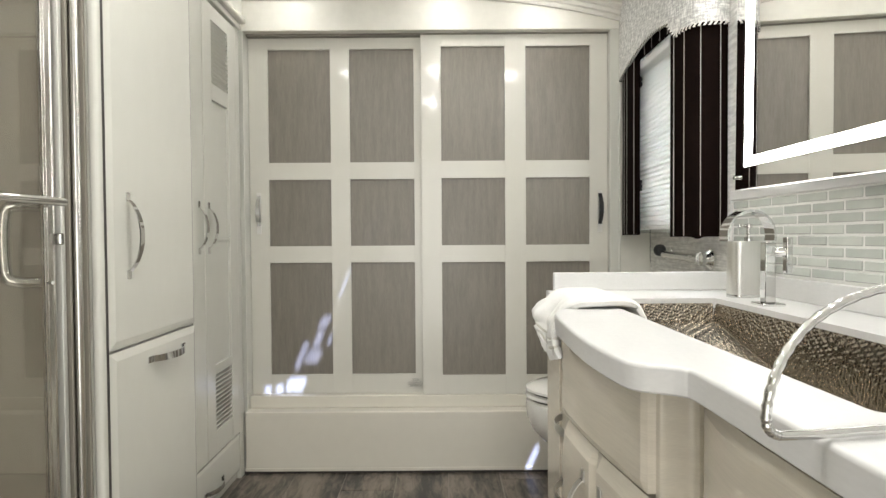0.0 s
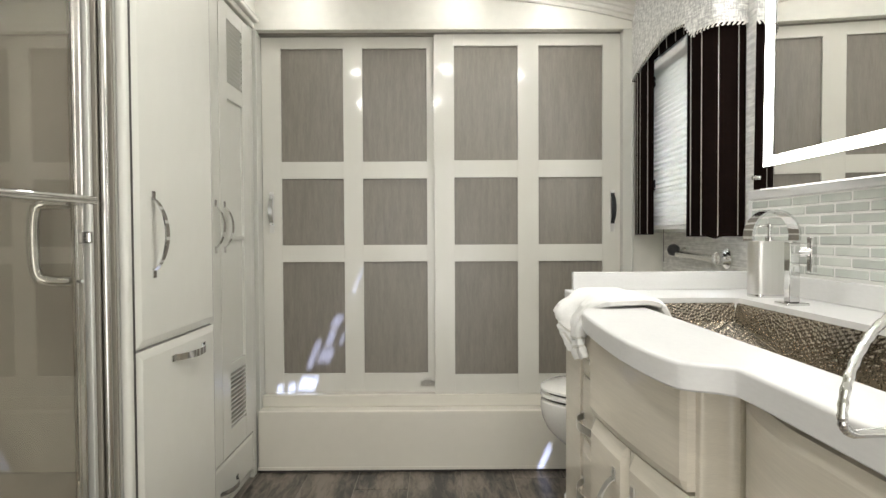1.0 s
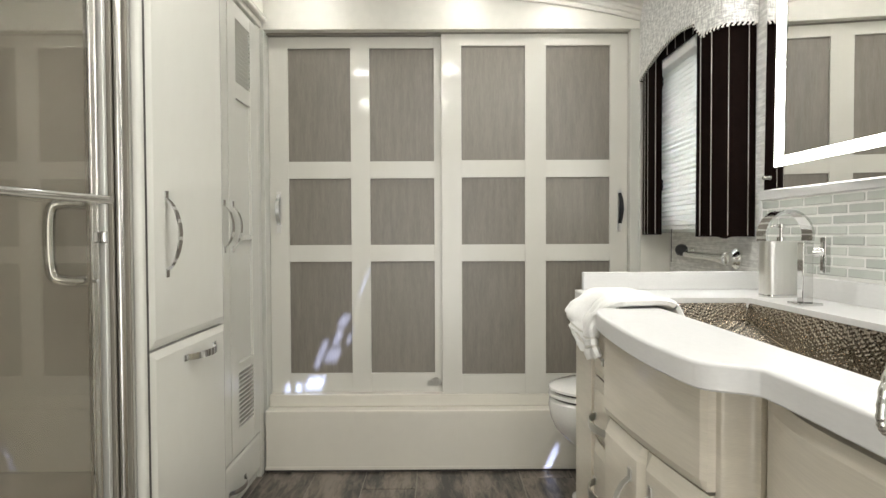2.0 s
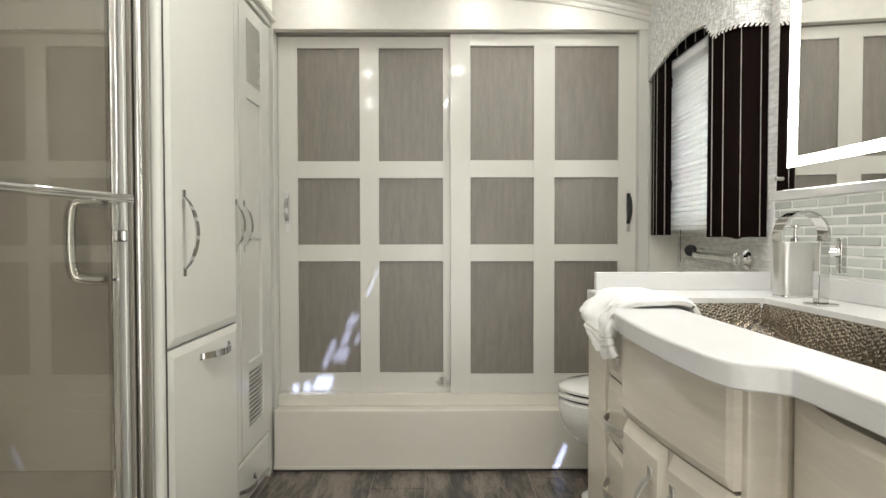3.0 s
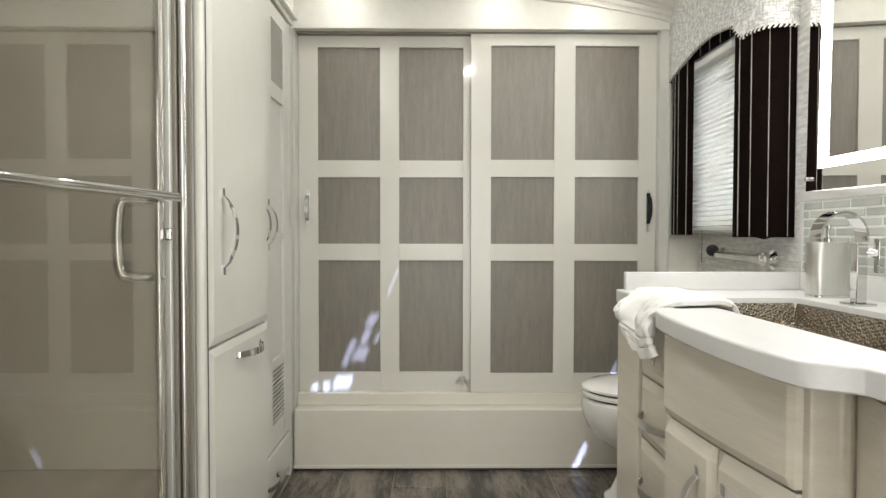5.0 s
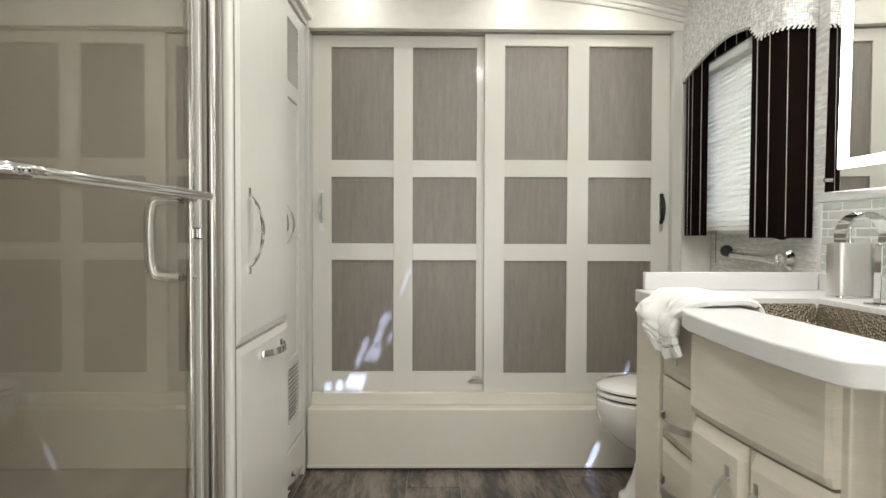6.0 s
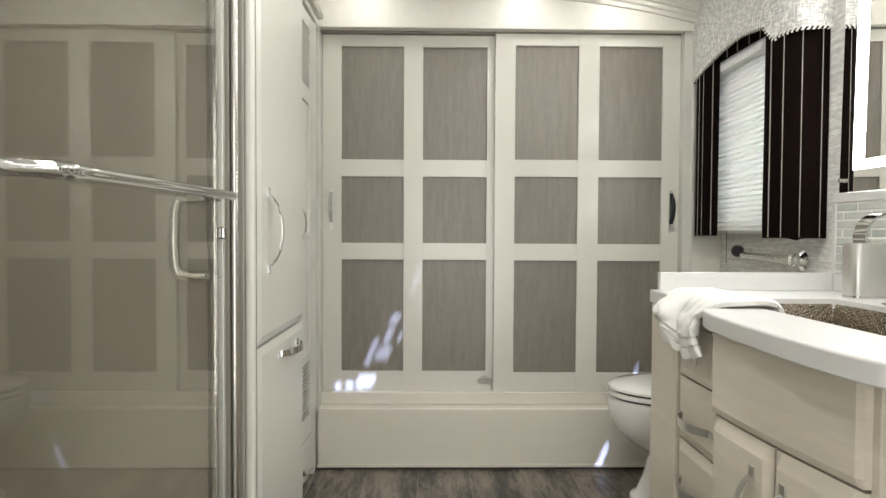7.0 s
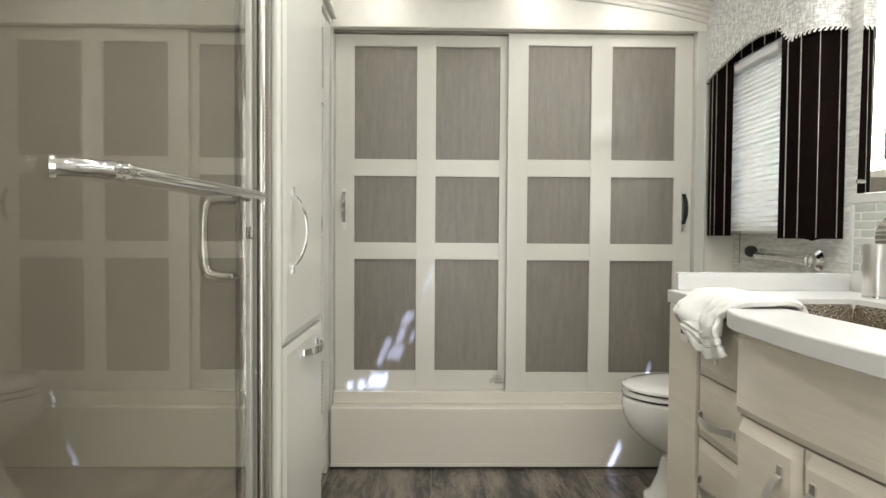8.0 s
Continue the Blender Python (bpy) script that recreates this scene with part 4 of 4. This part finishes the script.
part("far_rosette", lathe([(0.026, 0), (0.026, 0.006), (0.018, 0.012), (0.012, 0.03)], 20), CHROME_CUT, tp, "", True, pose(0, 0.375, 0.012, 0, -90, 0))
part("knob", lathe([(0.004, -0.026), (0.019, -0.021), (0.026, -0.008), (0.026, 0.008), (0.019, 0.021), (0.004, 0.026)], 18), RUBBER, tp, "round black knob", True, pose(-0.045, 0.39, 0.024, 90, 0, 0))

# ---- faucet and dispenser ----
disp = thing("soap_dispenser", (0.909, 1.745, CT), "brushed nickel square soap dispenser on the counter", "dispenser")


def round_plan(w, d, r, z, n=6):
    out = []
    for cx, cy, a0 in ((w - r, d - r, 0), (r - w, d - r, 90), (r - w, r - d, 180), (w - r, r - d, 270)):
        for k in range(n + 1):
            a = radians(a0 + 90 * k / n)
            out.append((cx + r * math.cos(a), cy + r * math.sin(a), z))
    return out


part("body", loft([round_plan(0.0585, 0.034, 0.026, 0.009), round_plan(0.0585, 0.034, 0.026, 0.1635), round_plan(0.0575, 0.033, 0.025, 0.166), round_plan(0.012, 0.012, 0.011, 0.1665)]), SATIN, disp, "", True)
part("foot", loft([round_plan(0.059, 0.0345, 0.026, 0.0), round_plan(0.0595, 0.035, 0.0265, 0.004), round_plan(0.0585, 0.034, 0.026, 0.0085)]), CHROME, disp, "", True)
part("pump", lathe([(0.012, 0.165), (0.012, 0.178), (0.005, 0.18), (0.005, 0.205), (0.011, 0.207), (0.011, 0.216), (0.003, 0.218)], 18), CHROME, disp, "chrome pump", True)
part("nozzle", tube([(0, 0, 0.211), (-0.03, -0.004, 0.211), (-0.034, -0.004, 0.205)], 0.0035, 8), CHROME, disp, "", True)

fau = thing("faucet", (0.852, 1.54, CT), "chrome faucet with an arched ribbon spout and lever", "faucet")
part("foot", box(-0.03, -0.03, 0, 0.03, 0.03, 0.007, 0.002), CHROME, fau, "", "edges")
part("post", box(-0.014, -0.013, 0.007, 0.014, 0.013, 0.165, 0.002), CHROME, fau, "", "edges")
rings = []
for i in range(21):
    a = radians(-12 + 204 * i / 20)
    r = 0.058
    x, z = -0.054 + r * math.cos(a), 0.183 + 1.06 * r * math.sin(a)
    nx, nz = math.cos(a), math.sin(a)
    w = 0.023
    rings.append([(x, -w, z), (x, w, z), (x + 0.006 * nx, w, z + 0.006 * nz), (x + 0.006 * nx, -w, z + 0.006 * nz)])
part("spout", loft(rings), CHROME, fau, "arched ribbon spout", True)
part("valve", tube([(0.014, 0, 0.14), (0.03, -0.01, 0.14), (0.04, -0.012, 0.14)], 0.013, 16), CHROME, fau, "", True)
part("lever", box(0.034, -0.026, 0.085, 0.050, -0.006, 0.178, 0.002), CHROME, fau, "flat chrome lever", "edges")

# ---- wire stand ----
stand = thing("wire_stand", (0.45, 0.57, CT), "twisted chrome wire towel stand on the counter edge", "wire stand")
arch = smooth_line([(-0.15, -0.03, 0.006), (-0.162, -0.037, 0.012), (-0.168, -0.040, 0.024), (-0.160, -0.034, 0.052), (-0.138, -0.022, 0.082), (-0.105, -0.008, 0.107), (-0.06, 0.004, 0.126), (-0.01, 0.014, 0.135), (0.05, 0.024, 0.128), (0.11, 0.032, 0.10), (0.14, 0.036, 0.05), (0.145, 0.036, 0.006)], 18)
part("arch", tube(arch, [0.0043 + 0.00042 * math.sin(i * 2 * math.pi / 7) for i in range(len(arch))], 12), CHROME, stand, "twisted wire arch", True)
part("base_wire", tube(smooth_line([(-0.15, -0.03, 0.006), (-0.10, -0.026, 0.0065), (0.0, -0.005, 0.0065), (0.145, 0.036, 0.006)], 5), 0.0045, 10), CHROME, stand, "", True)
part("base_wire", tube(smooth_line([(0.145, 0.036, 0.006), (0.16, -0.04, 0.006), (0.10, -0.12, 0.006), (0.0, -0.14, 0.006)], 5), 0.0045, 10), CHROME, stand, "", True)

# ---- towel ----
towel = thing("towel", (0.42, 1.7, CT), "white terry hand towel draped over the counter edge and sink", "towel")
l = towel.location
prof = smooth_line([(0.520, 0, 0.885), (0.506, 0, 0.918), (0.488, 0, 0.945), (0.455, 0, 0.957), (0.41, 0, 0.958), (0.365, 0, 0.957), (0.340, 0, 0.950), (0.318, 0, 0.930), (0.300, 0, 0.898), (0.292, 0, 0.862), (0.293, 0, 0.832), (0.298, 0, 0.800)], 5)
nu, nv = len(prof), 44
grid = []
for i, p in enumerate(prof):
    u = i / (nu - 1)
    hang = min(1, max(0, (u - 0.5) / 0.2))
    y0 = 1.478 + 0.062 * hang - 0.045 * max(0, u - 0.7) / 0.3 + 0.008 * math.sin(u * 9)
    y1 = 1.785 - 0.03 * hang - 0.008 * math.sin(u * 7)
    row = []
    for j in range(nv):
        v = j / (nv - 1)
        crease = math.exp(-((v - 0.46 - 0.10 * (1 - u)) / 0.07) ** 2)
        flap = max(0.0, min(1.0, (v - 0.5) / 0.12))
        fold = (0.016 * flap + 0.006 * math.sin(v * 9 + 3 * u) - 0.020 * crease + 0.004 * math.sin(v * 27 - 6 * u)) * hang
        nz = noise.noise(Vector((u * 6, v * 5, 1.7)))
        lift = (max(0, 0.005 * nz + 0.004 * math.sin(v * 5 + u * 4)) + 0.006 * math.exp(-((v - 0.45 - 0.3 * u) / 0.05) ** 2) + 0.005 * (v > 0.62)) * (1 - hang)
        drop = hang * max(0, u - 0.62) / 0.38
        tip = drop * (0.018 * max(0.0, 1 - v / 0.3) + 0.075 * max(0.0, v - 0.5) / 0.5 + 0.016 * flap + 0.004 * nz)
        row.append(Vector((p.x - fold + 0.003 * nz * hang + 0.012 * hang * noise.noise(Vector((u * 13, v * 9, 4.2))), y0 + (y1 - y0) * v, p.z + lift + tip)))
    grid.append(row)


def cloth(grid, thick, lo, hi):
    """A thick folded cloth over a grid of points, between two rows."""
    bm = bmesh.new()
    g = grid[lo : hi + 1]
    nu, nv = len(g), len(g[0])
    up = []
    for i in range(nu):
        r = []
        for j in range(nv):
            du = g[min(i + 1, nu - 1)][j] - g[max(i - 1, 0)][j]
            dv = g[i][min(j + 1, nv - 1)] - g[i][max(j - 1, 0)]
            nrm = dv.cross(du).normalized()
            if nrm.z - nrm.x < 0:
                nrm = -nrm
            edge = min(j, nv - 1 - j)
            t = thick * (0.45 if edge == 0 else 0.85 if edge == 1 else 1.0)
            r.append((g[i][j] - nrm * t * 0.5, g[i][j] + nrm * t * 0.5))
        up.append(r)
    A = [[bm.verts.new(b - Vector(l)) for a, b in r] for r in up]
    B = [[bm.verts.new(a - Vector(l)) for a, b in r] for r in up]
    for i in range(nu - 1):
        for j in range(nv - 1):
            bm.faces.new((A[i][j], A[i + 1][j], A[i + 1][j + 1], A[i][j + 1]))
            bm.faces.new((B[i][j], B[i][j + 1], B[i + 1][j + 1], B[i + 1][j]))
        for j in (0, nv - 1):
            bm.faces.new((A[i][j], B[i][j], B[i + 1][j], A[i + 1][j]))
    for i in (0, nu - 1):
        for j in range(nv - 1):
            bm.faces.new((A[i][j], A[i][j + 1], B[i][j + 1], B[i][j]))
    return bm


# terry with two narrow woven bands near its end
cuts = [0, int(nu * 0.83), int(nu * 0.83) + 1, int(nu * 0.83) + 4, int(nu * 0.83) + 5, nu - 1]
for k, (a, b) in enumerate(zip(cuts, cuts[1:])):
    if k % 2 == 0:
        part(("cloth", "cloth_middle", "cloth_end")[k // 2], cloth(grid, 0.022, a, b), TERRY, towel, "", True)
    else:
        part("woven_band", cloth(grid, 0.016, a, b), TERRY_BAND, towel, "flat woven band", True)

# ---- toilet ----
toilet = thing("toilet", (0.62, 2.42, 0), "glossy white china toilet with closed lid on the floor", "toilet")


def egg(cx, front, back, half, z, n=36):
    """A rounded bowl outline: front is towards -x."""
    out = []
    for k in range(n):
        a = 2 * math.pi * k / n
        c, sn = math.cos(a), math.sin(a)
        out.append((cx + (back if c > 0 else front) * c, half * sn, z))
    return out


bowl = [egg(0.02, 0.10, 0.12, 0.095, 0.20), egg(0.01, 0.15, 0.15, 0.115, 0.235), egg(0.0, 0.195, 0.18, 0.14, 0.27), egg(-0.01, 0.24, 0.2, 0.165, 0.325), egg(-0.01, 0.262, 0.21, 0.182, 0.375), egg(-0.01, 0.27, 0.215, 0.188, 0.42), egg(-0.01, 0.268, 0.215, 0.187, 0.445), egg(-0.01, 0.258, 0.21, 0.178, 0.454)]
part("bowl", loft(bowl), CERAMIC, toilet, "", True)
ped = [egg(0.03, 0.215, 0.2, 0.14, 0.0), egg(0.03, 0.21, 0.2, 0.137, 0.03), egg(0.03, 0.185, 0.19, 0.115, 0.05), egg(0.03, 0.155, 0.18, 0.10, 0.12), egg(0.03, 0.135, 0.17, 0.095, 0.20), egg(0.02, 0.16, 0.17, 0.115, 0.25)]
part("pedestal", loft(ped), CERAMIC, toilet, "", True)
# dark core that paints the shade around the seat
part("seat_gap", loft([egg(-0.01, 0.25, 0.2, 0.172, 0.454), egg(-0.01, 0.25, 0.2, 0.172, 0.492)]), SHADOW_GAP, toilet, "core painted dark as the shade between seat and lid", True)
part("seat", loft([egg(-0.01, 0.262, 0.21, 0.182, 0.4625), egg(-0.01, 0.27, 0.212, 0.189, 0.466), egg(-0.01, 0.27, 0.212, 0.189, 0.477), egg(-0.01, 0.264, 0.21, 0.184, 0.481)]), CERAMIC, toilet, "white seat", True)
part("lid", loft([egg(-0.01, 0.262, 0.21, 0.182, 0.489), egg(-0.01, 0.27, 0.212, 0.189, 0.493), egg(-0.01, 0.268, 0.212, 0.188, 0.502), egg(-0.01, 0.245, 0.2, 0.172, 0.513), egg(-0.01, 0.17, 0.16, 0.12, 0.521), egg(-0.01, 0.05, 0.06, 0.04, 0.523)]), CERAMIC, toilet, "white closed lid", True)
part("tank", box(0.2, -0.19, 0.35, 0.37, 0.19, 0.84, 0.02, seg=4), CERAMIC, toilet, "white cistern", "edges")

# ---- ceiling downlights ----
ring_bm = lathe([(0.056, -0.006), (0.058, -0.002), (0.058, 0.004), (0.046, 0.004), (0.046, -0.006)], 32)
first = None
for lx, ly, watts in DOWNLIGHTS:
    m = pose(lx, ly, ceiling_z(lx + 0.05) - 0.008)
    if first is None:
        first = thing("downlight", m.translation, "small round white recessed ceiling downlight, lit", "downlight", "ceiling downlights")
        part("trim_ring", ring_bm, QUARTZ, first, "", True)
        part("lens", lathe([(0.044, 0.0), (0.044, 0.003)], 28), LENS, first, "glowing lens")
    else:
        copy_thing(first, m)

# ---- tiles, one by one ----
tile_bm = box(-0.004, -0.0620, -0.0130, 0.004, 0.0620, 0.0130, 0.0034, seg=1)
tile_me = bpy.data.meshes.new("tile")
tile_bm.to_mesh(tile_me)
tile_bm.free()
tile_me.materials.append(TILE)
PITCH, ROW = 0.1272, 0.0288
tl = tiles.location
cut_me = {}
for r in range(8):
    z = 1.2290 - r * ROW
    joint = 1.8832 if r % 2 == 0 else 1.9480
    for k in range(13):
        y = joint - (k + 0.5) * PITCH
        if y < 0.3:
            break
        o = new("tile", tile_me)
        o.parent = tiles
        o.matrix_basis = pose(TF - tl[0] + random.uniform(-0.0006, 0.0006), y - tl[1], z - tl[2], 0, random.uniform(-0.3, 0.3), random.uniform(-0.4, 0.4))
    # the cut piece that ends the row at the trim
    a, b = joint + 0.0016, 1.9785
    if joint not in cut_me:
        bm = box(-0.004, -(b - a) / 2, -0.0130, 0.004, (b - a) / 2, 0.0130, 0.0034, seg=1)
        cut_me[joint] = bpy.data.meshes.new("tile")
        bm.to_mesh(cut_me[joint])
        bm.free()
        cut_me[joint].materials.append(TILE)
    o = new("tile", cut_me[joint])
    o.parent = tiles
    o.matrix_basis = pose(TF - tl[0], (a + b) / 2 - tl[1], z - tl[2])

# ---- floor planks ----
PW = 0.2425
for k in range(10):
    x0 = -0.9525 + (k - 2) * PW
    if x0 > 0.95:
        break
    y = BACK + (0.37 * k % 1.0) - 0.4
    if y > BACK:
        y -= 0.95
    while y < 2.78:
        a, b = max(y, BACK), min(y + 0.95, 2.80)
        if b - a > 0.03:
            bm = box(0.0042 if abs(x0 - 0.26) < 0.02 else 0.0016, 0.0016, -0.004, min(PW, WX - x0) - 0.0016, b - a - 0.0016, 0.0, 0.0009, seg=1)
            part("plank", bm, PLANK, floor, "", False, pose(x0, a, 0.0))
        y += 0.95
